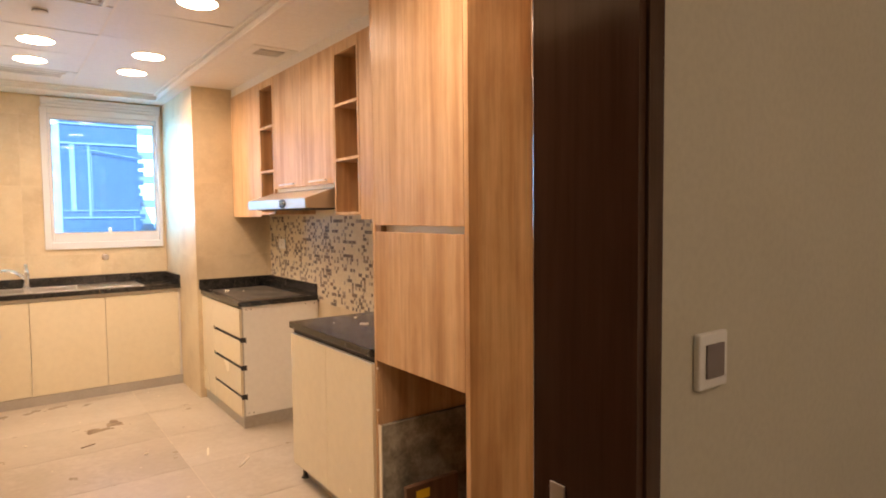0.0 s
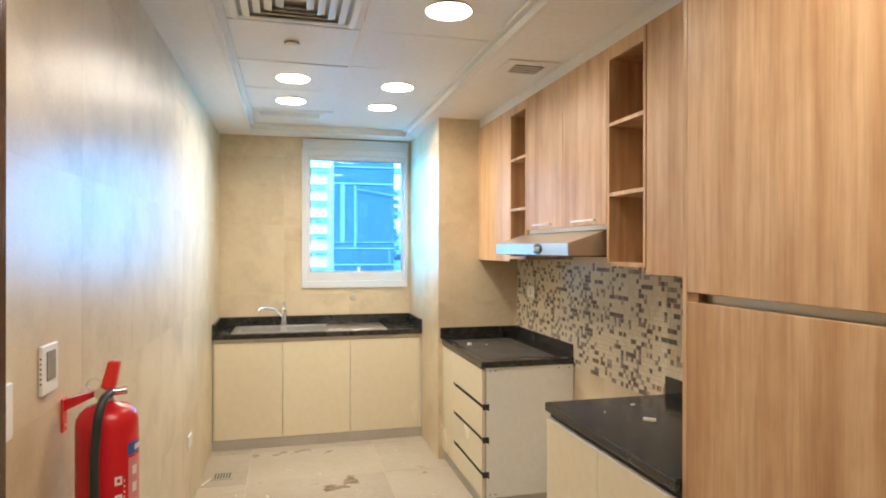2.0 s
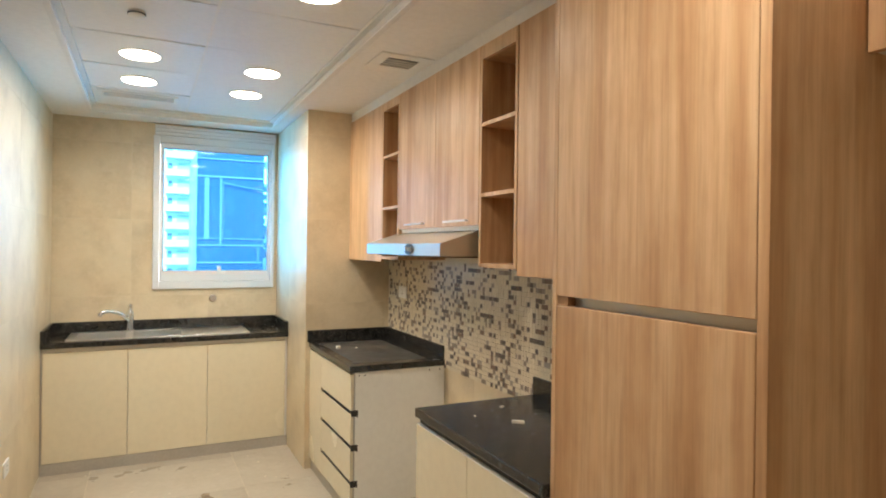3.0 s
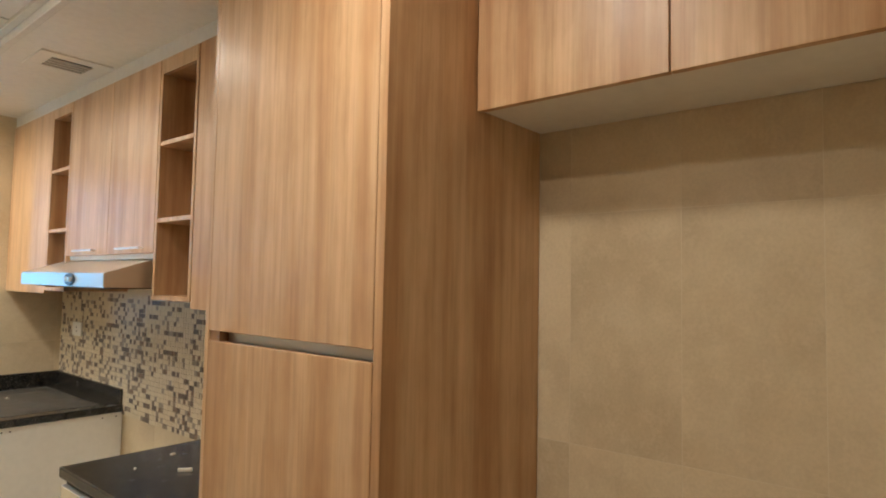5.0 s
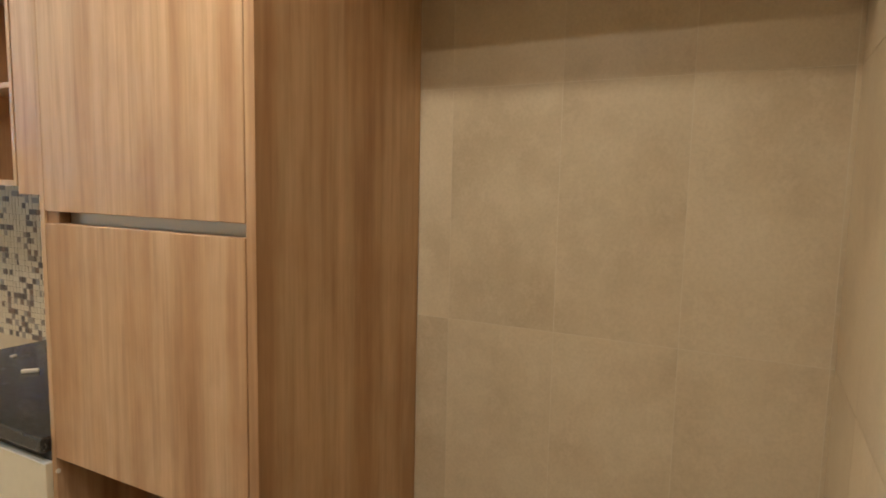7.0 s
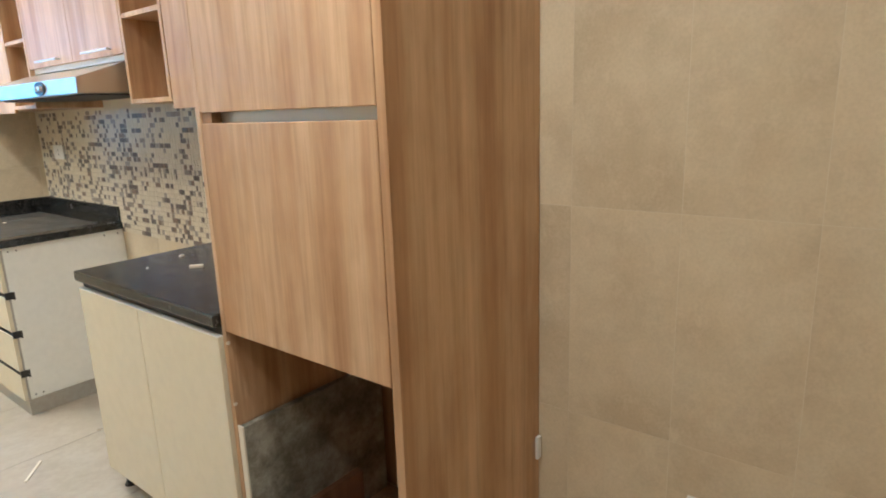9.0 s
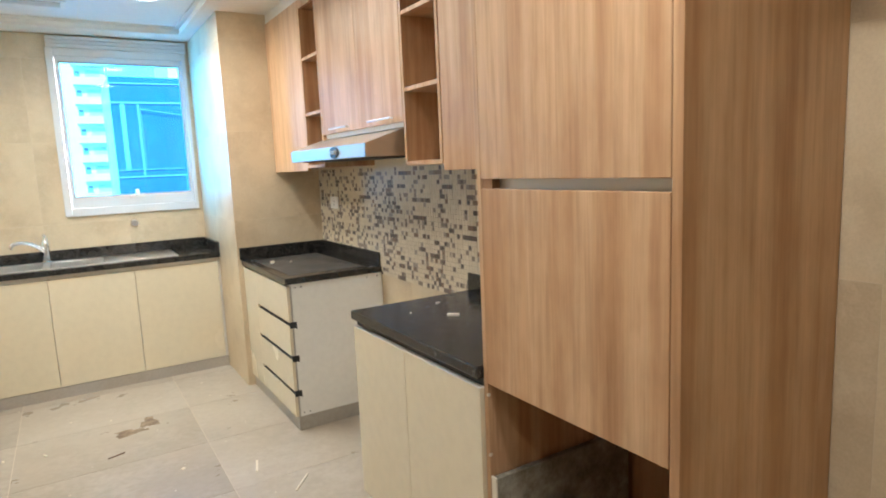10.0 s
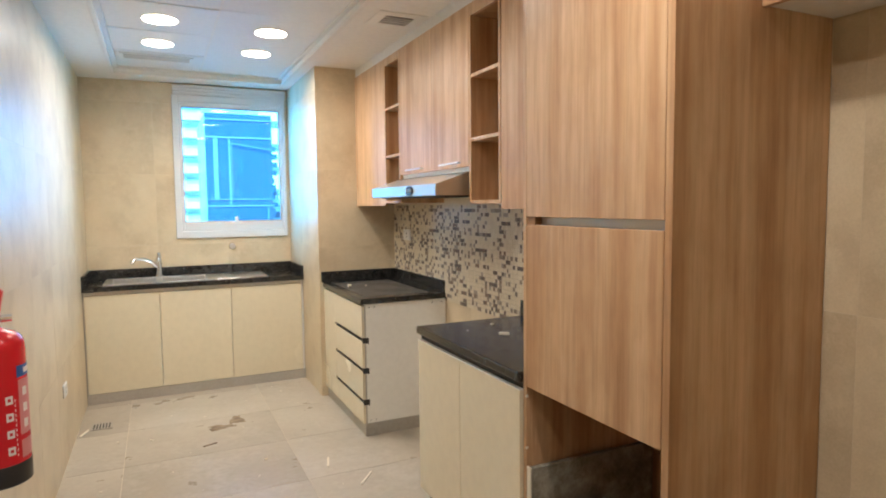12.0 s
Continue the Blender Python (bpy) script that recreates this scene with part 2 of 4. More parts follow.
def turned(bm, profile, n=32, at=(0, 0, 0)):
    """A body of revolution about z from (radius, height) pairs."""
    rings = [[bm.verts.new((at[0] + r * math.cos(2 * math.pi * i / n), at[1] + r * math.sin(2 * math.pi * i / n), at[2] + z)) for i in range(n)] for r, z in profile]
    for lo, hi in zip(rings, rings[1:]):
        for i in range(n):
            bm.faces.new((lo[i], lo[(i + 1) % n], hi[(i + 1) % n], hi[i]))
    bm.faces.new(rings[0][::-1])
    bm.faces.new(rings[-1])
    return bm


def prism(bm, outline, y0, y1):
    """An outline in x and z, drawn out along y."""
    a, b = [bm.verts.new((x, y0, z)) for x, z in outline], [bm.verts.new((x, y1, z)) for x, z in outline]
    bm.faces.new(a)
    bm.faces.new(b[::-1])
    for i in range(len(outline)):
        j = (i + 1) % len(outline)
        bm.faces.new((a[j], a[i], b[i], b[j]))
    bmesh.ops.recalc_face_normals(bm, faces=bm.faces)
    return bm


def mesh_of(name, bm, mat, smooth=False):
    me = bpy.data.meshes.new(name)
    bm.to_mesh(me)
    bm.free()
    me.materials.append(mat)
    if smooth:
        me.shade_smooth()
        me.set_sharp_from_angle(angle=radians(40))
    return me


def part(name, bm, mat, parent=None, label="", smooth=False):
    ob = new(name, mesh_of(name, bm, mat, smooth))
    if parent is not None:
        ob.parent = parent
        ob.matrix_parent_inverse = Matrix.Translation(-root_place(parent))
    return tagged(ob, label)


def root_place(ob):
    """The place of a thing or of a part in the world."""
    p = Vector(ob.location)
    while ob.parent is not None:
        p = p + ob.matrix_parent_inverse.translation + Vector(ob.parent.location)
        ob = ob.parent
    return p


def thing(name, at, label, category, group="", kind=""):
    ob = new(name)
    ob.location, ob.empty_display_size = at, 0.05
    return tagged(ob, label, category, group, kind)


def B(*a, **k):
    return block(bmesh.new(), *a, **k)


def tube(name, points, radius, mat, parent, label=""):
    """A bent round hose or wire along points, as one mesh."""
    cu = bpy.data.curves.new(name, "CURVE")
    cu.dimensions, cu.bevel_depth, cu.bevel_resolution, cu.use_fill_caps = "3D", radius, 3, True
    sp = cu.splines.new("BEZIER")
    sp.bezier_points.add(len(points) - 1)
    for p, co in zip(sp.bezier_points, points):
        p.co, p.handle_left_type, p.handle_right_type = co, "AUTO", "AUTO"
    tmp = bpy.data.objects.new(name, cu)
    me = bpy.data.meshes.new_from_object(tmp)
    bpy.data.objects.remove(tmp)
    me.materials.append(mat) if not me.materials else None
    me.materials[0] = mat
    me.shade_smooth()
    ob = new(name, me)
    ob.parent, ob.matrix_parent_inverse = parent, Matrix.Translation(-root_place(parent))
    return tagged(ob, label)


# ---- structure ----
def structure(name, bm, mat, label, category):
    return tagged(part(name, bm, mat), label, category, kind="structure")


floor = structure("floor", B(WL - 0.2, WR + 0.2, -1.8, FAR + 0.2, -0.12, -0.0015), M_FGROUT, "beige tiled kitchen floor with dust and crumbs", "floor")
wall_west = structure("wall_west", B(WL - 0.2, WL - 0.0009, NEAR - 0.2, FAR + 0.2, -0.1, 2.9), M_GROUT, "beige tiled kitchen side wall", "wall")
wall_east = structure("wall_east", B(WR + 0.0009, WR + 0.2, NEAR - 0.2, FAR + 0.2, -0.1, 2.9), M_GROUT, "beige tiled wall behind the kitchen units", "wall")
# far wall with the window opening
WX0, WX1, WZ0, WZ1 = 0.475, 1.395, 1.255, 2.475
bm = B(WL - 0.0009, WX0, FAR + 0.0009, FAR + 0.2, -0.1, 2.9)
block(bm, WX1, WR + 0.0009, FAR + 0.0009, FAR + 0.2, -0.1, 2.9)
block(bm, WX0, WX1, FAR + 0.0009, FAR + 0.2, -0.1, WZ0)
block(bm, WX0, WX1, FAR + 0.0009, FAR + 0.2, WZ1, 2.9)
wall_north = structure("wall_north", bm, M_GROUT, "beige tiled end wall with a window", "wall")
column = structure("wall_column", B(COLX + 0.0009, WR + 0.0009, COLY + 0.0009, FAR + 0.0009, -0.1, 2.9), M_GROUT, "beige tiled corner column", "wall")
# door wall with its opening
bm = B(WL - 0.2, DOOR_L - 0.035, HALL, NEAR, -0.1, 2.9)
block(bm, DOOR_R + 0.035, WR + 0.2, HALL, NEAR, -0.1, 2.9)
block(bm, DOOR_L - 0.035, DOOR_R + 0.035, HALL, NEAR, DOOR_H + 0.035, 2.9)
wall_south = structure("wall_south", bm, M_PAINT, "plain painted wall with the kitchen doorway", "wall")
bm = B(WL - 1.4, WL - 1.2, -1.8, HALL, -0.1, 2.9)
block(bm, WL - 1.2, WL - 0.2, HALL, HALL + 0.2, -0.1, 2.9)
wall_hall = structure("wall_hall_west", bm, M_PAINT, "plain painted hall wall", "wall")
structure("wall_hall_south", B(WL - 1.4, WR + 1.0, -2.0, -1.8, -0.1, 2.9), M_PAINT, "plain painted hall wall", "wall")
structure("wall_hall_east", B(WR + 0.8, WR + 1.0, -1.8, HALL, -0.1, 2.9), M_PAINT, "plain painted hall wall", "wall")
structure("floor_hall", B(WL - 1.4, WL - 0.2, -1.8, HALL, -0.12, -0.004), M_FLOOR, "beige hall floor", "floor")
structure("floor_hall_east", B(WR + 0.2, WR + 1.0, -1.8, HALL, -0.12, -0.004), M_FLOOR, "beige hall floor", "floor")
structure("ceiling_hall", B(WL - 1.4, WR + 1.0, -2.0, HALL, 2.7, 2.9), M_CEIL, "white painted hall ceiling", "ceiling")

# ceiling: painted border round a shallow tray of square panels
TX0, TX1, TY0, TY1 = 0.035, 1.345, 1.39, 6.20
bm = B(WL - 0.0009, TX0, NEAR, FAR + 0.0009, CEIL, 2.9)
block(bm, TX1, WR + 0.0009, NEAR, FAR + 0.0009, CEIL, 2.9)
block(bm, TX0, TX1, NEAR, TY0, CEIL, 2.9)
block(bm, TX0, TX1, TY1, FAR + 0.0009, CEIL, 2.9)
block(bm, TX0, TX1, TY0, TY1, TRAY + 0.03, 2.9)
structure("ceiling", bm, M_CEIL, "white painted ceiling border round a tray", "ceiling")
bm = bmesh.new()
xs = (TX0 + 0.03, 0.675, TX1 - 0.03)
ys = (TY0 + 0.03, 2.01, 2.61, 3.21, 3.81, 4.41, 5.01, 5.61, TY1 - 0.03)
for x0, x1 in zip(xs, xs[1:]):
    for y0, y1 in zip(ys, ys[1:]):
        d = random.uniform(0.0, 0.004)
        n0 = len(bm.verts)
        block(bm, x0 + 0.003, x1 - 0.003, y0 + 0.0035, y1 - 0.0035, TRAY + d, TRAY + 0.02 + d, 0.0015)
        bm.verts.ensure_lookup_table()
        c = Vector(((x0 + x1) / 2, (y0 + y1) / 2, TRAY + d))
        bmesh.ops.transform(bm, matrix=Matrix.Translation(c) @ pose(0, 0, 0, random.uniform(-0.35, 0.35), random.uniform(-0.35, 0.35), 0) @ Matrix.Translation(-c), verts=bm.verts[n0:])
structure("ceiling_panels", bm, M_CEILTILE, "white square metal ceiling panels with open joints", "ceiling")
structure("trim_panels", B(0.669, 0.681, ys[0], ys[-1], TRAY - 0.002, TRAY - 0.0005), M_CEIL, "white metal strip between the ceiling panels", "trim")
# dark sheet over the open joints; its colour stands for the void's shade
structure("ceiling_joint_shade", B(xs[0], xs[-1], ys[0], ys[-1], TRAY + 0.025, TRAY + 0.029), M_SHADOWGAP, "dark sheet standing for the shade above the panels", "ceiling")
# cornice lip round the tray
bm = bmesh.new()
for x0, x1, y0, y1 in ((TX0, TX0 + 0.032, TY0, TY1), (TX1 - 0.032, TX1, TY0, TY1), (TX0 + 0.032, TX1 - 0.032, TY0, TY0 + 0.032), (TX0 + 0.032, TX1 - 0.032, TY1 - 0.032, TY1)):
    block(bm, x0, x1, y0, y1, TRAY - 0.008, TRAY + 0.03, 0.003)
for x0, x1, y0, y1 in ((TX0 - 0.022, TX0 + 0.006, TY0, TY1), (TX1 - 0.006, TX1 + 0.022, TY0, TY1), (TX0 - 0.022, TX1 + 0.022, TY1 - 0.006, TY1 + 0.022)):
    block(bm, x0, x1, y0, y1, CEIL - 0.005, CEIL + 0.01, 0.003)
structure("trim_tray", bm, M_CEIL, "white moulded lip round the ceiling tray", "trim")

# door frame: jambs and head with a rebate
door_frame = thing("door_frame", ((DOOR_L + DOOR_R) / 2, NEAR, 0), "dark-stained wooden door frame", "door frame", kind="structure")
for side, s in ((DOOR_L, -1), (DOOR_R, 1)):
    bm = B(*sorted((side, side + s * 0.033)), HALL - 0.004, NEAR + 0.004, 0, DOOR_H, bevel=0.002)
    block(bm, *sorted((side - s * 0.014, side + s * 0.002)), HALL + 0.002, 0.707, 0, DOOR_H - 0.002)
    part("jamb", bm, M_DARK, door_frame)
    part("casing", B(*sorted((side + s * 0.012, side + s * 0.075)), NEAR + 0.004, NEAR + 0.018, 0, DOOR_H + 0.075, bevel=0.003), M_DARK, door_frame)
part("strike_plate", B(DOOR_R - 0.0035, DOOR_R - 0.0002, 0.735, 0.765, 0.96, 1.10, bevel=0.001), M_STEEL, door_frame, "steel strike plate")
part("head", B(DOOR_L - 0.033, DOOR_R + 0.033, HALL - 0.004, NEAR + 0.004, DOOR_H, DOOR_H + 0.033), M_DARK, door_frame)
part("casing", B(DOOR_L - 0.011, DOOR_R + 0.011, NEAR + 0.004, NEAR + 0.018, DOOR_H + 0.012, DOOR_H + 0.075, bevel=0.003), M_DARK, door_frame)


# ---- window ----
def build_window():
    w = thing("window_1", (0.93, FAR, WZ0), "white-framed window with a blue tinted pane", "window", kind="structure")
    x0, x1, z0, z1, y0 = WX0 - 0.022, WX1 + 0.018, WZ0 - 0.012, WZ1 + 0.015, FAR - 0.022
    for n, a in (("frame", (x0, x0 + 0.05, y0, FAR + 0.06, z0, z1)), ("frame", (x1 - 0.03, x1, y0, FAR + 0.06, z0, z1)),
                 ("frame", (x0 + 0.05, x1 - 0.03, y0, FAR + 0.06, z1 - 0.055, z1)), ("frame", (x0 + 0.05, x1 - 0.03, y0, FAR + 0.06, z0, z0 + 0.06))):
        part(n, B(*a, bevel=0.004), M_FRAME, w)
    gx0, gx1, gz0, gz1 = 0.527, 1.368, 1.385, 2.40
    sy0, sy1 = FAR - 0.006, FAR + 0.05
    for a in ((x0 + 0.052, gx0, sy0, sy1, z0 + 0.062, z1 - 0.057), (gx1, x1 - 0.032, sy0, sy1, z0 + 0.062, z1 - 0.057),
              (gx0, gx1, sy0, sy1, gz1, z1 - 0.057), (gx0, gx1, sy0, sy1, z0 + 0.062, gz0)):
        if a[1] - a[0] > 0.004:
            part("sash", B(*a, bevel=0.003), M_FRAME, w)
    for a in ((gx0, gx0 + 0.008, sy0 + 0.012, sy1, gz0, gz1), (gx1 - 0.008, gx1, sy0 + 0.012, sy1, gz0, gz1), (gx0 + 0.008, gx1 - 0.008, sy0 + 0.012, sy1, gz1 - 0.008, gz1), (gx0 + 0.008, gx1 - 0.008, sy0 + 0.012, sy1, gz0, gz0 + 0.008)):
        part("gasket", B(*a), M_PLINTH, w)
    pane = part("pane", B(gx0 - 0.004, gx1 + 0.004, FAR + 0.030, FAR + 0.036, gz0 - 0.004, gz1 + 0.004), M_PANE, w, "blue tinted glass pane")
    pane.visible_shadow = False
    hx = 0.96
    h = part("handle", B(hx - 0.055, hx + 0.055, FAR - 0.016, FAR - 0.004, gz0 - 0.022, gz0 + 0.004, bevel=0.003), M_WHITE, w)
    part("lever", B(hx - 0.014, hx + 0.014, FAR - 0.036, FAR - 0.014, gz0 - 0.012, gz0 + 0.045, bevel=0.005), M_WHITE, h)
    # shutter box: three steps up to the ceiling
    b = thing("shutter_box", (0.93, FAR, z1), "white stepped blind box over the window", "blind box", kind="structure")
    for i, (zz, d) in enumerate(((z1 + 0.002, 0.030), (z1 + 0.030, 0.038), (z1 + 0.058, 0.046))):
        part("slat", B(x0 + 0.01, x1 + 0.006, FAR - d, FAR - 0.001, zz, min(zz + 0.026, CEIL - 0.012), bevel=0.004), M_FRAME, b)


build_window()


# ---- outside ----
def build_outside():
    M_FACADE = stone("white_facade", (0.85, 0.84, 0.82), (0.80, 0.79, 0.77), 0.3, (0.7, 0.8))
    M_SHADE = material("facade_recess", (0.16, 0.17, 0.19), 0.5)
    M_CURTAIN = stone("blue_glass_facade", (0.03, 0.075, 0.13), (0.018, 0.05, 0.09), 0.15, (0.15, 0.3))
    M_MULLION = material("pale_mullion", (0.16, 0.20, 0.26), 0.5)
    M_GROUND = stone("street_ground", (0.20, 0.18, 0.16), (0.13, 0.12, 0.11), 0.05, (0.8, 0.9))
    structure("ground", B(-900, 900, 8, 1500, -31, -30), M_GROUND, "sandy street far below", "ground")
    M_GLASSPALE = material("pale_window_glass", (0.45, 0.50, 0.55), 0.2)
    a = thing("apartment_tower", (-2, 127, -30), "white apartment tower with stacked balconies", "building")
    part("wall", B(-24, 8.4, 120, 134, -30, 60), M_FACADE, a)
    for i in range(-3, 10):
        z = 1.45 + i * 3.15
        for x in (8.6, -0.6):
            bal = part("balcony", B(x - 5.0, x, 118.4, 120, z - 0.2, z + 0.02), M_FACADE, a)
            part("parapet", B(x - 5.0, x, 118.4, 118.55, z + 0.02, z + 1.05), M_FACADE, bal)
            part("window", B(x - 3.1, x - 0.9, 119.93, 120.0, z + 0.1, z + 2.35), M_GLASSPALE, a)
            part("window", B(x - 4.7, x - 3.9, 119.93, 120.0, z + 0.9, z + 2.2), M_SHADE, a)
    g = thing("office_tower", (9, 74, -30), "blue glass office tower with pale mullions", "building")
    part("wall", B(5.1, 11.8, 68, 80, -30, 11.2), M_CURTAIN, g)
    for z, h in ((-3.4, 0.1), (-0.25, 0.14), (1.55, 0.12), (2.25, 0.08), (8.65, 0.16), (10.5, 0.12)):
        part("spandrel", B(5.1, 11.8, 67.85, 68, z, z + h), M_MULLION, g)
    for x, w, z0, z1 in ((5.86, 0.42, 2.35, 8.6), (7.36, 0.16, 1.7, 8.6), (7.62, 0.06, 2.35, 8.2), (11.2, 0.08, -0.2, 1.5)):
        part("mullion", B(x, x + w, 67.84, 67.995, z0, z1), M_MULLION, g)
    part("cable", rod(bmesh.new(), (7.6, 67.6, 8.1), (11.9, 67.6, 7.45), 0.05, n=8), M_MULLION, g)
    for k in range(9):
        z = 0.6 + k * 0.85
        part("bracket", B(11.8, 11.8 + random.uniform(0.1, 0.55), 67.9, 68.4, z, z + random.uniform(0.3, 0.7)), M_CURTAIN, g)
    f = thing("pale_tower", (22, 88, -30), "pale tower block behind the glass office tower", "building")
    part("wall", B(12.9, 24, 84.2, 96, -30, 40), M_FACADE, f)
    for i in range(-3, 12):
        part("band", B(12.9, 24, 84.05, 84.2, i * 3.0, i * 3.0 + 0.8), M_SHADE, f)


build_outside()


# ---- lamps and ceiling fittings ----
def build_downlight():
    d = thing("ceiling_light", (0, 0, TRAY), "round recessed white LED ceiling downlight, lit", "ceiling light", "kitchen downlights")
    bm = turned(bmesh.new(), [(0.088, -0.003), (0.101, -0.003), (0.103, -0.001), (0.101, 0.003), (0.088, 0.003)], 40, (0, 0, TRAY - 0.003))
    part("rim", bm, M_WHITE, d, smooth=True)
    part("diffuser", turned(bmesh.new(), [(0.0995, 0.0), (0.098, -0.003), (0.092, -0.004)], 40, (0, 0, TRAY - 0.005)), M_LAMP, d, "glowing warm white diffuser", True)
    return d


HALL_POWER = 0.85
SPOTS = ((0.365, 4.715), (1.015, 4.755), (0.355, 5.295), (1.005, 5.335), (1.015, 3.47), (0.365, 1.70), (1.015, 1.70))
first = build_downlight()
for i, (x, y) in enumerate(SPOTS):
    if i:
        copy_thing(first, Matrix.Translation((x, y, TRAY)))
    else:
        first.location = (x, y, TRAY)
    lamp = new("downlight_lamp", bpy.data.lights.new("downlight_lamp", "AREA"))
    lamp.data.shape, lamp.data.size, lamp.data.energy, lamp.data.color = "DISK", 0.19, LAMP_POWER * 0.95 * (1.0 if y > 2 else 0.95 if x < 0.5 else 1.15), LAMP_COLOR
    lamp.data.spread = radians(160)
    lamp.matrix_world = look((x, y, TRAY - 0.016), (x, y, 0))

# unseen downlight with its lamp, added to brighten the hall
hall_fill_light = copy_thing(first, Matrix.Translation((0.9, -0.9, 2.7)))
tagged(hall_fill_light, "unseen round LED downlight added to brighten the hall", group="hall downlights")
lamp = new("hall_fill_lamp", bpy.data.lights.new("hall_fill_lamp", "AREA"))
lamp.data.shape, lamp.data.size, lamp.data.energy, lamp.data.color = "DISK", 0.19, HALL_POWER, LAMP_COLOR
lamp.matrix_world = look((0.9, -0.9, 2.684), (0.9, -0.9, 0))

diff = thing("air_diffuser", (0.365, 3.51, TRAY), "square white four-way ceiling air diffuser", "air diffuser")
part("backing", B(0.125, 0.605, 3.27, 3.75, TRAY - 0.003, TRAY - 0.001), M_PLINTH, diff)
for k in range(5):
    o, i = 0.272 - k * 0.048, 0.272 - k * 0.048 - (0.030 if k == 0 else 0.034)
    bm = bmesh.new()
    for a, b, za, zb in ((o, i, -0.004, -0.016 - 0.002 * k),):
        ring = [[bm.verts.new((0.365 + sx * r, 3.51 + sy * r, TRAY + z)) for sx, sy in ((-1, -1), (1, -1), (1, 1), (-1, 1))] for r, z in ((a, za), (a, za - 0.004), (b, zb - 0.004), (b, zb))]
        for p, q in zip(ring, ring[1:] + ring[:1]):
            for n in range(4):
                bm.faces.new((p[n], p[(n + 1) % 4], q[(n + 1) % 4], q[n]))
    bmesh.ops.recalc_face_normals(bm, faces=bm.faces)
    part("frame" if k == 0 else "slat", bm, M_WHITE, diff)


def build_vent(name, x0, x1, y0, y1, z, label, along):
    v = thing(name, ((x0 + x1) / 2, (y0 + y1) / 2, z), label, "ceiling vent")
    w = 0.028 if along == "x" and x1 - x0 > 0.4 else 0.062
    for a in ((x0, x1, y0, y0 + w), (x0, x1, y1 - w, y1), (x0, x0 + w, y0 + w, y1 - w), (x1 - w, x1, y0 + w, y1 - w)):
        part("frame", B(*a, z - 0.008, z - 0.0005, bevel=0.002), M_WHITE, v)
    part("backing", B(x0 + w, x1 - w, y0 + w, y1 - w, z - 0.002, z - 0.0006), M_SHADOWGAP, v)
    lo, hi = (y0 + w, y1 - w) if along == "x" else (x0 + w, x1 - w)
    for k in range(1, 4):
        c = lo + (hi - lo) * k / 4
        part("slat", B(x0 + w, x1 - w, c - 0.006, c + 0.004, z - 0.010, z - 0.003) if along == "x" else B(c - 0.006, c + 0.004, y0 + w, y1 - w, z - 0.010, z - 0.003), M_WHITE, v)


build_vent("ceiling_vent", 1.455, 1.750, 3.90, 4.17, CEIL, "small white vent in the ceiling border", "x")
build_vent("ceiling_vent", 0.10, 0.60, 5.66, 5.84, TRAY, "white slot vent in the ceiling panel", "x")
det = thing("smoke_detector", (0.355, 4.05, TRAY), "small round white smoke detector on the ceiling", "smoke detector")
part("body", turned(bmesh.new(), [(0.022, -0.024), (0.034, -0.018), (0.036, -0.004), (0.036, -0.0008)], 24, (0.355, 4.05, TRAY)), M_WHITE, det, smooth=True)
part("grille", turned(bmesh.new(), [(0.0372, -0.013), (0.0372, -0.008)], 24, (0.355, 4.05, TRAY)), M_SHADOWGAP, det)


# ---- worktops ----
def worktop(name, label, x0, x1, y0, y1, curbs, at):
    w = thing(name, at, label, "worktop")
    part("slab", B(x0, x1, y0, y1, TOP - SLAB, TOP, bevel=0.006), M_GRANITE, w)
    for a in curbs:
        part("upstand", B(*a, bevel=0.003), M_GRANITE, w)
    return w


UP = TOP + 0.084
SY = 5.95
# the sink's top is cut open for the two bowls
sx0, sx1, sy0, sy1 = -0.10, 1.15, SY + 0.05, FAR - 0.04
sink_top = thing("worktop", (0.6, SY, TOP - SLAB), "polished black granite worktop round the steel sink", "worktop")
bm = bmesh.new()
gx, gy = (WL + 0.001, sx0 + 0.02, sx1 - 0.44, COLX - 0.001), (SY, sy0 + 0.02, sy1 - 0.02, FAR - 0.001)
grid = {(i, j, k): bm.verts.new((x, y, z)) for i, x in enumerate(gx) for j, y in enumerate(gy) for k, z in enumerate((TOP - SLAB, TOP))}
for i in range(3):
    for j in range(3):
        if (i, j) != (1, 1):
            for k in (0, 1):
                bm.faces.new([grid[i + a, j + c, k] for a, c in ((0, 0), (1, 0), (1, 1), (0, 1))])
for lo, hi in ((0, 3), (1, 2)):
    for k in range(lo, hi):
        for a, c in (((k, lo), (k + 1, lo)), ((k, hi), (k + 1, hi)), ((lo, k), (lo, k + 1)), ((hi, k), (hi, k + 1))):
            bm.faces.new((grid[*a, 0], grid[*c, 0], grid[*c, 1], grid[*a, 1]))
bmesh.ops.recalc_face_normals(bm, faces=bm.faces)
part("slab", bm, M_GRANITE, sink_top)
for a in ((WL + 0.001, COLX - 0.001, FAR - 0.021, FAR - 0.001, TOP, UP), (WL + 0.001, WL + 0.021, SY + 0.001, FAR - 0.022, TOP, UP), (COLX - 0.021, COLX - 0.001, SY + 0.001, FAR - 0.022, TOP, UP)):
    part("upstand", B(*a, bevel=0.003), M_GRANITE, sink_top)
dusty = worktop("worktop", "dusty black granite worktop over the drawer unit", XD - 0.008, WR - 0.001, 4.39, COLY - 0.001,
        ((WR - 0.021, WR - 0.001, 4.40, COLY - 0.022, TOP, UP), (XD - 0.02, WR - 0.001, COLY - 0.021, COLY - 0.001, TOP, UP)), (1.7, 4.9, TOP - SLAB))
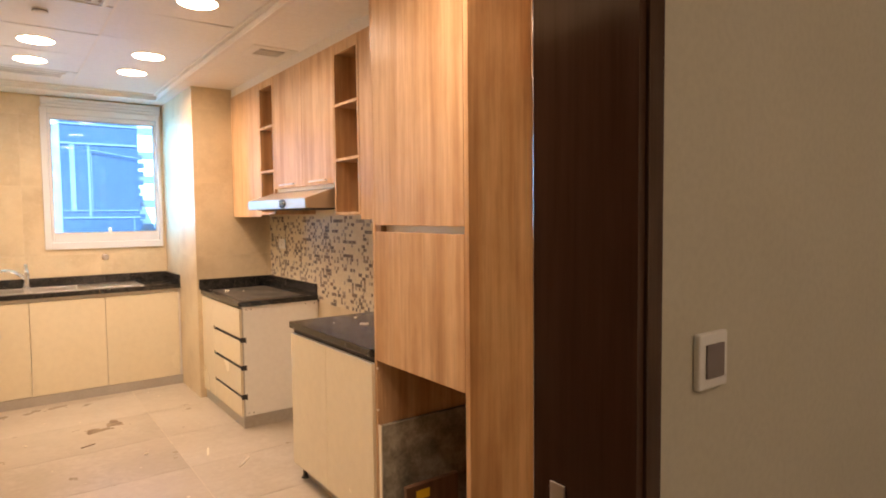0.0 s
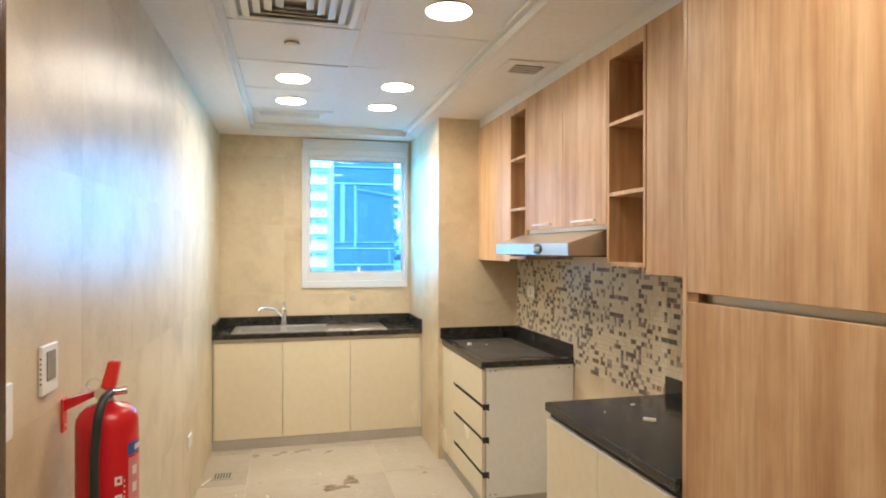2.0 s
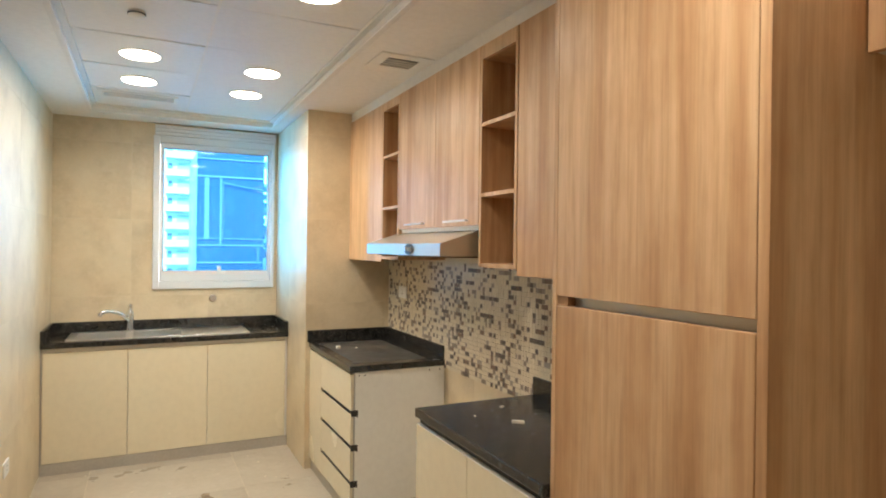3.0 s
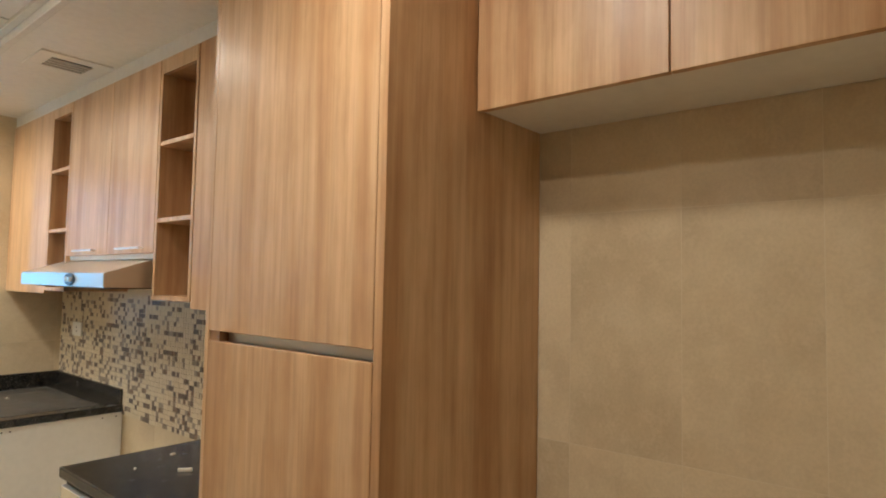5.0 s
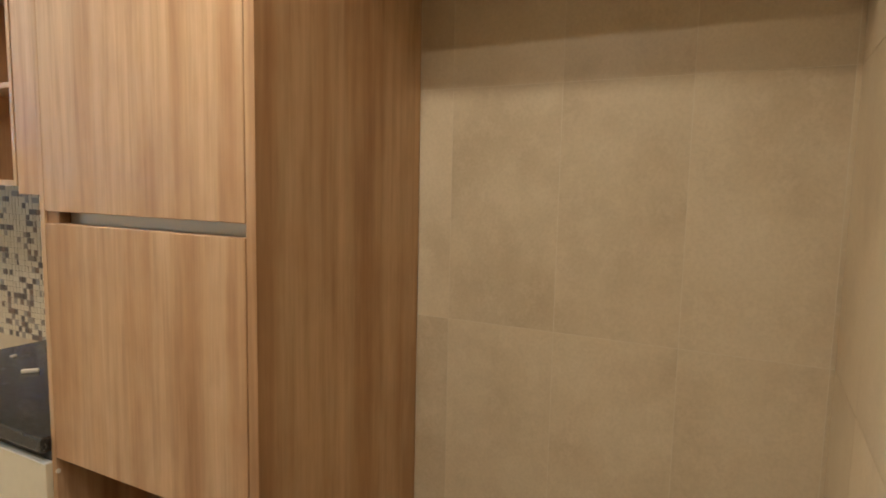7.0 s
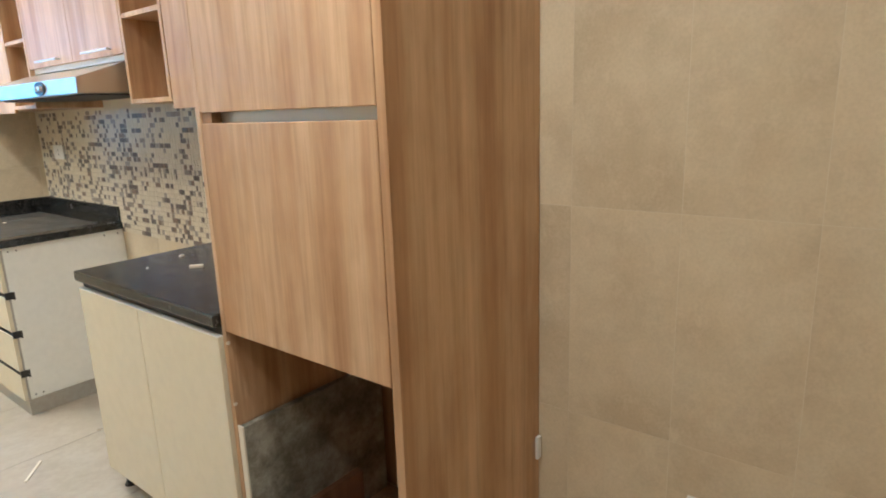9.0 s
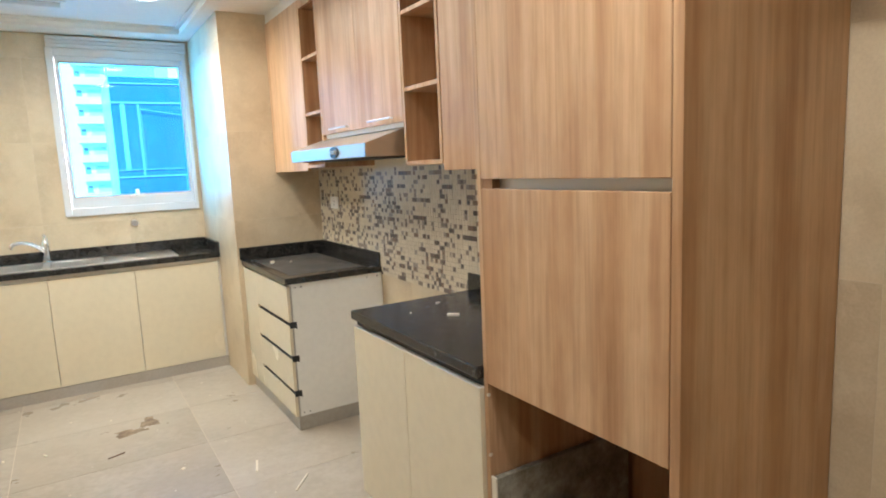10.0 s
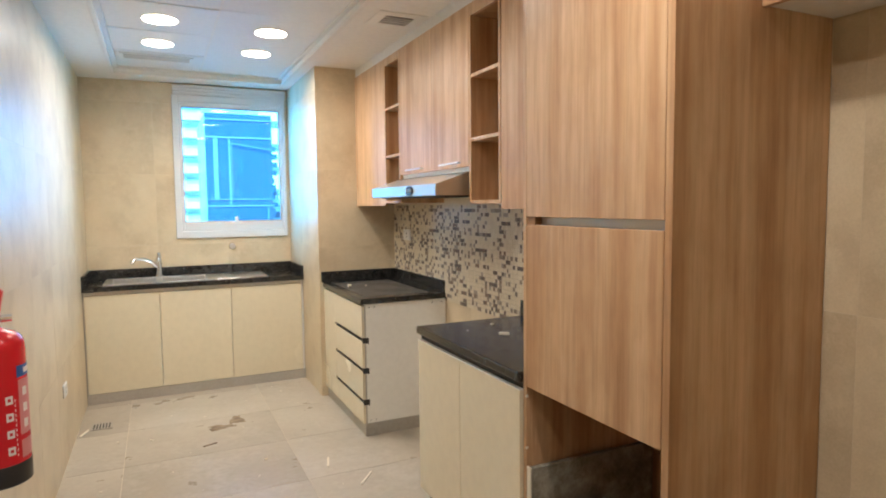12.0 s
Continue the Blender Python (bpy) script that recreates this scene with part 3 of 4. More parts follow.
bm = B(XD + 0.05, WR - 0.10, 4.47, COLY - 0.10, TOP, TOP + 0.0006)
part("dust_film", bm, M_DUST, dusty, "grey film of dust")
worktop("worktop", "black granite worktop with crumbs beside the tall unit", XT - 0.022, WR - 0.001, T1 + 0.001, 3.425,
        ((WR - 0.021, WR - 0.001, T1 + 0.001, 3.425, TOP, UP),), (1.7, 2.95, TOP - SLAB))


# ---- sink and taps ----
def build_sink():
    s = thing("sink", ((sx0 + sx1) / 2, (sy0 + sy1) / 2, TOP), "stainless steel double-bowl sink with a drainer", "sink")
    b1, b2, b3 = (sx0 + 0.05, 0.275), (0.325, 0.665), (0.72, sx1 - 0.03)
    f0, f1 = sy0 + 0.035, sy1 - 0.06
    bm = bmesh.new()
    z0, z1 = TOP + 0.0005, TOP + 0.007
    for a in ((sx0, b1[0]), (b1[1], b2[0]), (b2[1], sx1)):
        block(bm, a[0], a[1], sy0, sy1, z0, z1, 0.002)
    for a in (b1, b2):
        block(bm, a[0], a[1], sy0, f0, z0, z1, 0.002)
        block(bm, a[0], a[1], f1, sy1, z0, z1, 0.002)
    part("rim", bm, M_SINK, s)
    for a in (b1, b2):
        bm = bmesh.new()
        t, d = 0.004, 0.16
        block(bm, a[0] - t, a[1] + t, f0 - t, f1 + t, TOP - d - t, TOP - d)
        for w in ((a[0] - t, a[0], f0 - t, f1 + t), (a[1], a[1] + t, f0 - t, f1 + t), (a[0], a[1], f0 - t, f0), (a[0], a[1], f1, f1 + t)):
            block(bm, *w, TOP - d, TOP + 0.002)
        bowl = part("bowl", bm, M_SINK, s)
        part("drain", turned(bmesh.new(), [(0.04, 0.0), (0.045, 0.002), (0.03, 0.003)], 24, ((a[0] + a[1]) / 2, (f0 + f1) / 2, TOP - d)), M_CHROME, bowl)
    for k in range(7):
        x = b3[0] + 0.04 + k * 0.052
        part("ridge", B(x, x + 0.016, f0 + 0.01, f1, z1 - 0.001, z1 + 0.003, bevel=0.001), M_SINK, s)
    t = thing("sink_tap", (0.30, sy1 - 0.03, TOP + 0.007), "chrome single-lever mixer tap on the sink", "tap")
    x, y, z = 0.30, sy1 - 0.03, TOP + 0.0072
    part("base", turned(bmesh.new(), [(0.034, 0), (0.034, 0.010), (0.027, 0.018), (0.026, 0.095), (0.029, 0.12), (0.027, 0.15), (0.018, 0.16)], 28, (x, y, z)), M_CHROME, t, smooth=True)
    tube("spout", [(x - 0.01, y - 0.01, z + 0.085), (x - 0.06, y - 0.05, z + 0.135), (x - 0.13, y - 0.09, z + 0.165), (x - 0.19, y - 0.13, z + 0.160), (x - 0.205, y - 0.137, z + 0.135)], 0.0145, M_CHROME, t)
    bm = rod(bmesh.new(), (x, y, z + 0.15), (x + 0.004, y + 0.012, z + 0.20), 0.020, 0.016)
    block(bm, x - 0.012, x + 0.014, y - 0.05, y + 0.018, z + 0.198, z + 0.212, 0.004)
    part("lever", bm, M_CHROME, t, smooth=True)
    v = thing("wall_valve", (0.915, FAR, 1.16), "round chrome stop valve on the tiled wall", "valve")
    part("rosette", rod(bmesh.new(), (0.915, FAR, 1.16), (0.915, FAR - 0.010, 1.16), 0.034, 0.030, 28), M_CHROME, v, smooth=True)
    part("knob", rod(bmesh.new(), (0.915, FAR - 0.010, 1.16), (0.915, FAR - 0.045, 1.16), 0.020, 0.024, 20), M_STEEL, v, smooth=True)


build_sink()


# ---- base units ----
def plain_unit():
    c = thing("sink_cabinet", (0.6, SY, 0), "three cream lacquered cupboard doors under the sink", "cabinet")
    f = SY + 0.018
    bm = B(WL + 0.001, WL + 0.019, f + 0.02, FAR - 0.002, 0.075, TOP - SLAB - 0.002)
    block(bm, COLX - 0.019, COLX - 0.001, f + 0.02, FAR - 0.002, 0.075, TOP - SLAB - 0.002)
    block(bm, WL + 0.019, COLX - 0.019, f + 0.02, FAR - 0.002, 0.075, 0.093)
    block(bm, WL + 0.019, COLX - 0.019, FAR - 0.01, FAR - 0.002, 0.093, TOP - SLAB - 0.2)
    part("body", bm, M_CARCASS, c)
    xs = (WL + 0.012, 0.297, 0.836, COLX - 0.022)
    for a, b in zip(xs, xs[1:]):
        part("door", B(a + 0.0015, b - 0.0015, f, f + 0.018, 0.082, 0.845, bevel=0.0015), M_CREAM, c)
    part("profile", B(WL + 0.012, COLX - 0.022, f + 0.003, f + 0.016, 0.850, TOP - SLAB - 0.001), M_PROFILE, c, "grey aluminium grip rail")
    part("plinth", B(WL + 0.002, COLX - 0.002, f + 0.002, f + 0.016, 0.0, 0.079), M_PLINTH, c, "dull grey plinth strip")
    part("filler", B(WL + 0.001, WL + 0.010, f + 0.004, f + 0.02, 0.08, TOP - SLAB - 0.002), M_PLINTH, c)


def drawer_unit():
    y0, y1 = 4.405, COLY - 0.002
    c = thing("drawer_cabinet", (1.75, 4.9, 0), "cream drawer unit with bare white side panel", "cabinet")
    side = part("side_panel", B(XD + 0.020, WR - 0.003, y0, y0 + 0.018, 0.085, TOP - SLAB - 0.001, bevel=0.001), M_CARCASS, c, "bare white melamine side panel")
    for x in (XD + 0.05, XD + 0.085, XD + 0.5, XD + 0.57):
        for z in (0.105, TOP - SLAB - 0.022):
            part("screw_hole", rod(bmesh.new(), (x, y0 - 0.0015, z), (x, y0 + 0.002, z), 0.004, n=10), M_SHADOWGAP, side)
    part("body", B(XD + 0.05, WR - 0.003, y0 + 0.019, y1, 0.085, TOP - SLAB - 0.002), M_CARCASS, c)
    yf = 5.06
    zs = (0.085, 0.245, 0.455, 0.655, TOP - SLAB - 0.012)
    for i, (a, b) in enumerate(zip(zs, zs[1:])):
        top = b - (0.022 if i < 3 else 0.0)
        d = part("drawer", B(XD, XD + 0.018, y0 + 0.002, yf, a + 0.001, top, bevel=0.0015), M_CREAM, c)
        if i < 3:
            bm = prism(bmesh.new(), [(XD + 0.003, top + 0.001), (XD + 0.045, top - 0.020), (XD + 0.045, top + 0.022), (XD + 0.020, top + 0.022), (XD + 0.020, top + 0.002)], y0 - 0.001, yf)
            part("grip", bm, M_SHADOWGAP, d, "dark recessed grip channel")
            part("end_cap", B(XD + 0.002, XD + 0.036, y0 - 0.004, y0 - 0.0012, top - 0.012, top + 0.024, bevel=0.001), M_BLACK, d)
    part("filler", B(XD, XD + 0.018, yf + 0.002, y1, 0.086, TOP - SLAB - 0.012, bevel=0.0015), M_CREAM, c)
    part("edge_strip", B(XD + 0.0185, XD + 0.026, y0 - 0.001, y0 + 0.016, 0.086, TOP - SLAB - 0.012), M_PLINTH, c)
    part("plinth", B(XD + 0.016, XD + 0.030, y0 + 0.012, y1, 0.0, 0.084), M_PLINTH, c, "dull grey plinth strip")
    part("plinth", B(XD + 0.016, WR - 0.01, y0 + 0.0, y0 + 0.012, 0.0, 0.084), M_PLINTH, c, "dull grey plinth strip")


def door_unit():
    y0, y1, ym = T1 + 0.002, 3.42, 2.965
    c = thing("base_cabinet", (1.75, 2.95, 0), "cream two-door base unit beside the tall unit", "cabinet")
    part("side_panel", B(XT + 0.020, WR - 0.003, y1 - 0.018, y1, 0.09, TOP - SLAB - 0.002), M_CARCASS, c)
    part("body", B(XT + 0.022, WR - 0.003, y0, y1 - 0.019, 0.09, TOP - SLAB - 0.002), M_CARCASS, c)
    for a, b in ((y0, ym), (ym, y1)):
        part("door", B(XT - 0.014, XT + 0.004, a + 0.0015, b - 0.0015, 0.092, 0.846, bevel=0.002), M_CREAM, c)
        part("door_edge", B(XT - 0.0145, XT + 0.004, a + 0.002, b - 0.002, 0.8462, 0.8495), M_WHITE, c, "white edge band along the door top")
    # dark strip below the slab overhang: the gap's shade given as colour
    part("profile", B(XT + 0.005, XT + 0.021, y0, y1, 0.80, TOP - SLAB - 0.001), M_SHADOWGAP, c)
    part("plinth", B(XT + 0.05, XT + 0.064, y0, y1 - 0.01, 0.0, 0.089), M_PLINTH, c, "dull grey plinth strip")
    leg = part("leg", rod(bmesh.new(), (XT + 0.04, y1 - 0.04, 0.008), (XT + 0.04, y1 - 0.04, 0.09), 0.014), M_BLACK, c)
    part("foot", rod(bmesh.new(), (XT + 0.04, y1 - 0.04, 0.0), (XT + 0.04, y1 - 0.04, 0.008), 0.024, 0.02), M_BLACK, leg)


plain_unit()
drawer_unit()
door_unit()


# ---- tall unit ----
def tall_unit():
    c = thing("tall_cabinet", (1.75, (T0 + T1) / 2, 0), "tall oak laminate unit, doors shut over an open niche", "cabinet")
    zt = CEIL - 0.003
    part("side_panel", B(XT - 0.0, WR - 0.002, T0, T0 + 0.025, 0.0, zt, bevel=0.0015), M_WOOD, c)
    part("side_panel", B(XT + 0.0, WR - 0.002, T1 - 0.018, T1, 0.0, zt, bevel=0.0015), M_WOOD, c)
    a, b = T0 + 0.026, T1 - 0.019
    part("top", B(XT + 0.03, WR - 0.004, a, b, zt - 0.02, zt), M_WOODSHADE, c)
    part("shelf", B(XT + 0.02, WR - 0.004, a, b, 0.866, 0.884), M_WOODSHADE, c)
    part("back", B(WR - 0.012, WR - 0.004, a, b, 0.06, zt - 0.02), M_WOODSHADE, c)
    part("base", B(XT + 0.01, WR - 0.013, a, b, 0.04, 0.058), M_WOODSHADE, c)
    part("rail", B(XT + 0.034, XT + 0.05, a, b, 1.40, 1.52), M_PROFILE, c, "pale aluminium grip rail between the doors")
    part("rail_end", B(XT + 0.006, XT + 0.034, b - 0.045, b, 1.444, 1.4715), M_WOODSHADE, c)
    part("door", B(XT - 0.001, XT + 0.018, a + 0.001, T1 - 0.021, 1.4715, zt - 0.004, bevel=0.002), M_WOOD, c)
    part("door", B(XT - 0.001, XT + 0.018, a + 0.001, T1 - 0.021, 0.866, 1.444, bevel=0.002), M_WOOD, c)
    for z in (0.64, 0.83):
        part("dowel", rod(bmesh.new(), (XT + 0.004, T1 - 0.0195, z), (XT + 0.004, T1 - 0.016, z), 0.006, n=12), M_CHIP, c)
    # spare slabs stored in the niche
    s = thing("stone_slab", (1.76, b - 0.02, 0.059), "grey stone slab offcut leaning in the niche", "stone slab")
    o = part("slab", B(XT + 0.006, WR - 0.03, b - 0.026, b - 0.004, 0.059, 0.572, bevel=0.003), M_SLABBACK, s)
    part("edge", B(XT + 0.0, XT + 0.0055, b - 0.027, b - 0.003, 0.062, 0.575, bevel=0.001), M_CHIP, s, "pale broken slab edge")
    p = thing("board_offcut", (1.62, 2.25, 0.059), "dark brown board offcut with a yellow sticker", "board")
    part("board", B(XT + 0.02, XT + 0.30, 2.26, 2.285, 0.059, 0.345, bevel=0.002), M_CARDBOARD, p)
    part("sticker", B(XT + 0.07, XT + 0.14, 2.2585, 2.2598, 0.28, 0.32), M_YELLOW, p)


def over_fridge():
    c = thing("wall_cabinet", (1.93, 1.31, 2.036), "oak laminate two-door cupboard over the fridge space", "cabinet")
    x, z, y0, y1 = 1.773, 2.036, NEAR + 0.012, T0 - 0.002
    part("body", B(x + 0.021, WR - 0.003, y0, y1, z, CEIL - 0.003), M_CARCASS, c, "pale underside")
    for a, b in ((y0, 1.325), (1.325, y1)):
        part("door", B(x, x + 0.019, a + 0.0015, b - 0.0015, z - 0.006, CEIL - 0.006, bevel=0.0015), M_WOOD, c)


def open_shelf(y0, y1, zb, zs, zt, label):
    c = thing("open_shelf", (1.92, (y0 + y1) / 2, zb), label, "shelf")
    t = 0.018
    part("side_panel", B(XU, WR - 0.002, y0, y0 + t, zb, CUPTOP, bevel=0.001), M_WOOD, c)
    part("side_panel", B(XU, WR - 0.002, y1 - t, y1, zb, CUPTOP, bevel=0.001), M_WOOD, c)
    part("bottom", B(XU, WR - 0.002, y0 + t, y1 - t, zb, zb + t, bevel=0.001), M_WOOD, c)
    for z in zs:
        part("shelf", B(XU + 0.002, WR - 0.010, y0 + t, y1 - t, z - t / 2, z + t / 2, bevel=0.001), M_WOOD, c)
    part("back", B(WR - 0.010, WR - 0.002, y0 + t, y1 - t, zb + t, CUPTOP - 0.004), M_WOODSHADE, c)
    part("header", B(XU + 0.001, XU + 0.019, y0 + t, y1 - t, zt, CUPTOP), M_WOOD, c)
    part("top", B(XU + 0.019, WR - 0.010, y0 + t, y1 - t, zt, zt + t), M_WOODSHADE, c)


def wall_units():
    zt = CUPTOP
    c = thing("wall_cabinet", (1.92, 5.08, 1.515), "oak laminate wall cupboard against the column", "cabinet")
    part("body", B(XU + 0.02, WR - 0.002, 4.705, COLY - 0.002, 1.53, zt), M_WOODSHADE, c)
    part("door", B(XU, XU + 0.019, 4.703, COLY - 0.003, 1.513, zt, bevel=0.0015), M_WOOD, c)
    open_shelf(4.41, 4.70, 1.53, (1.851, 2.176), 2.47, "narrow open oak shelf beside the hood, empty")
    h = thing("wall_cabinet", (1.92, 3.92, 1.705), "oak laminate two-door cupboard above the hood", "cabinet")
    part("body", B(XU + 0.02, WR - 0.002, 3.44, 4.406, 1.69, zt), M_CARCASS, h)
    for a, b, g in ((3.44, 3.906, 3.60), (3.906, 4.406, 4.10)):
        d = part("door", B(XU, XU + 0.019, a + 0.0015, b - 0.0015, 1.712, zt, bevel=0.0015), M_WOOD, h)
        bm = rod(bmesh.new(), (XU - 0.022, g - 0.08, 1.735), (XU - 0.022, g + 0.16, 1.735), 0.005, n=12)
        for y in (g - 0.06, g + 0.14):
            rod(bm, (XU - 0.022, y, 1.735), (XU + 0.001, y, 1.735), 0.004, n=10)
        part("handle", bm, M_STEEL, d, "slim steel bar handle", True)
    open_shelf(3.125, 3.436, 1.52, (1.845, 2.164), 2.46, "open oak shelf with three empty bays")
    f = thing("wall_cabinet", (1.92, 2.8, 1.49), "oak laminate wall cupboard beside the tall unit", "cabinet")
    part("body", B(XU + 0.02, WR - 0.002, T1 + 0.002, 3.121, 1.51, zt), M_WOODSHADE, f)
    part("door", B(XU, XU + 0.019, T1 + 0.003, 3.117, 1.494, zt, bevel=0.0015), M_WOOD, f)


def hood():
    y0, y1, x = 3.50, 4.51, 1.597
    h = thing("cooker_hood", (1.85, 3.92, 1.56), "slim stainless steel cooker hood with a round control", "cooker hood")
    bm = prism(bmesh.new(), [(x, 1.566), (WR - 0.012, 1.566), (WR - 0.012, 1.688), (XU + 0.03, 1.688), (x, 1.624)], y0, y1)
    bmesh.ops.bevel(bm, geom=bm.edges[:], offset=0.003, segments=2, affect="EDGES")
    part("body", bm, M_STEEL, h)
    part("filter", B(x + 0.05, WR - 0.08, y0 + 0.05, y1 - 0.05, 1.560, 1.5655), M_SHADOWGAP, h)
    bm = rod(bmesh.new(), (x - 0.005, 3.855, 1.596), (x - 0.0005, 3.855, 1.596), 0.026, 0.028, 28)
    bmesh.ops.transform(bm, matrix=Matrix.Translation((0, 3.855, 0)) @ Matrix.Diagonal((1, 2.1, 1, 1)) @ Matrix.Translation((0, -3.855, 0)), verts=bm.verts)
    k = part("control_panel", bm, M_BLACK, h, "black oval control panel", True)
    for y in (3.833, 3.877):
        part("knob", rod(bmesh.new(), (x - 0.016, y, 1.596), (x - 0.0045, y, 1.596), 0.010, 0.012), M_STEEL, k, smooth=True)


structure("trim_cupboards", B(XU + 0.008, WR - 0.001, T1 + 0.001, COLY - 0.001, CUPTOP + 0.001, CEIL - 0.001), M_CEIL, "white filler between the wall cupboards and the ceiling", "trim")
tall_unit()
over_fridge()
wall_units()
hood()


# ---- wall plates ----
def plate(name, at, normal, label, category, w=0.086, h=0.086, screen=None):
    p = thing(name, at, label, category)
    n = Vector(normal)
    u = Vector((-n.y, n.x, 0))

    def slab(half_u, half_h, d0, d1, dz=0.0, bevel=0.002):
        c = [Vector(at) + s * u * half_u + n * d + Vector((0, 0, dz + k * half_h)) for s in (-1, 1) for d in (d0, d1) for k in (-1, 1)]
        return B(min(v.x for v in c), max(v.x for v in c), min(v.y for v in c), max(v.y for v in c), min(v.z for v in c), max(v.z for v in c), bevel=bevel)

    part("plate", slab(w / 2, h / 2, 0.0005, 0.011, bevel=0.003), M_WHITE, p)
    if screen == "lcd":
        part("display", slab(w * 0.28, h * 0.30, 0.0112, 0.0135, 0.008, 0.0005), M_GREYLCD, p)
        for k in range(6):
            part("slot", slab(w * 0.502, 0.002, 0.004, 0.008, -0.03 + 0.012 * k, 0.0), M_SHADOWGAP, p)
    elif screen == "switch":
        part("rocker", slab(w * 0.30, h * 0.30, 0.0112, 0.0150, 0, 0.001), M_GREYLCD, p)
    elif screen is None:
        for dz in (-0.012, 0.012):
            part("pin_hole", slab(0.004, 0.005, 0.0105, 0.0114, dz, 0.0), M_SHADOWGAP, p)
    return p


plate("light_switch", (0.955, HALL, 1.30), (0, -1, 0), "white wall switch with a grey rocker in the hall", "switch", 0.075, 0.082, "switch")
plate("thermostat", (WL, 2.61, 1.30), (1, 0, 0), "white room thermostat with a grey display", "thermostat", 0.10, 0.12, "lcd")
plate("light_switch", (WL, 2.36, 1.25), (1, 0, 0), "white wall switch behind the door", "switch", 0.08, 0.12)
plate("power_socket", (WL, 4.83, 0.44), (1, 0, 0), "white power socket low on the tiled wall", "socket", 0.12, 0.075)
plate("power_socket", (WR, 1.29, 0.405), (-1, 0, 0), "white power socket in the fridge space", "socket", 0.12, 0.08)
plate("cable_outlet", (WR - 0.016, T0, 0.44), (0, -1, 0), "narrow white cable outlet on the oak side panel", "socket", 0.022, 0.075, "none")
plate("power_socket", (WR - 0.012, 5.06, 1.285), (-1, 0, 0), "cream power socket on the mosaic", "socket", 0.14, 0.085)


# ---- door leaf, open ----
def build_door():
    d = thing("door_1", (DOOR_L, NEAR - 0.04, 0.008), "dark-stained wooden kitchen door, standing open", "door", kind="structure")
    leaf = part("leaf", B(0.0, 0.90, -0.04, 0.0, 0.006, DOOR_H - 0.006, bevel=0.002), M_DARK, None)
    leaf.parent = d
    for side, y in ((1, 0.0), (-1, -0.04)):
        bm = B(0.815, 0.855, min(y, y + side * 0.008), max(y, y + side * 0.008), 0.87, 1.06, bevel=0.003)
        hp = part("handle_plate", bm, M_STEEL, None)
        hp.parent = d
        bm = rod(bmesh.new(), (0.835, y + side * 0.006, 0.985), (0.835, y + side * 0.052, 0.985), 0.010)
        rod(bm, (0.842, y + side * 0.050, 0.985), (0.715, y + side * 0.050, 0.985), 0.010, 0.009)
        lv = part("lever", bm, M_STEEL, None, smooth=True)
        lv.parent = hp
    d.matrix_basis = Matrix.Translation((DOOR_L + 0.003, NEAR - 0.012, 0.0)) @ pose(0, 0, 0, 0, 0, DOOR_ANGLE)


DOOR_ANGLE = 83.7
build_door()


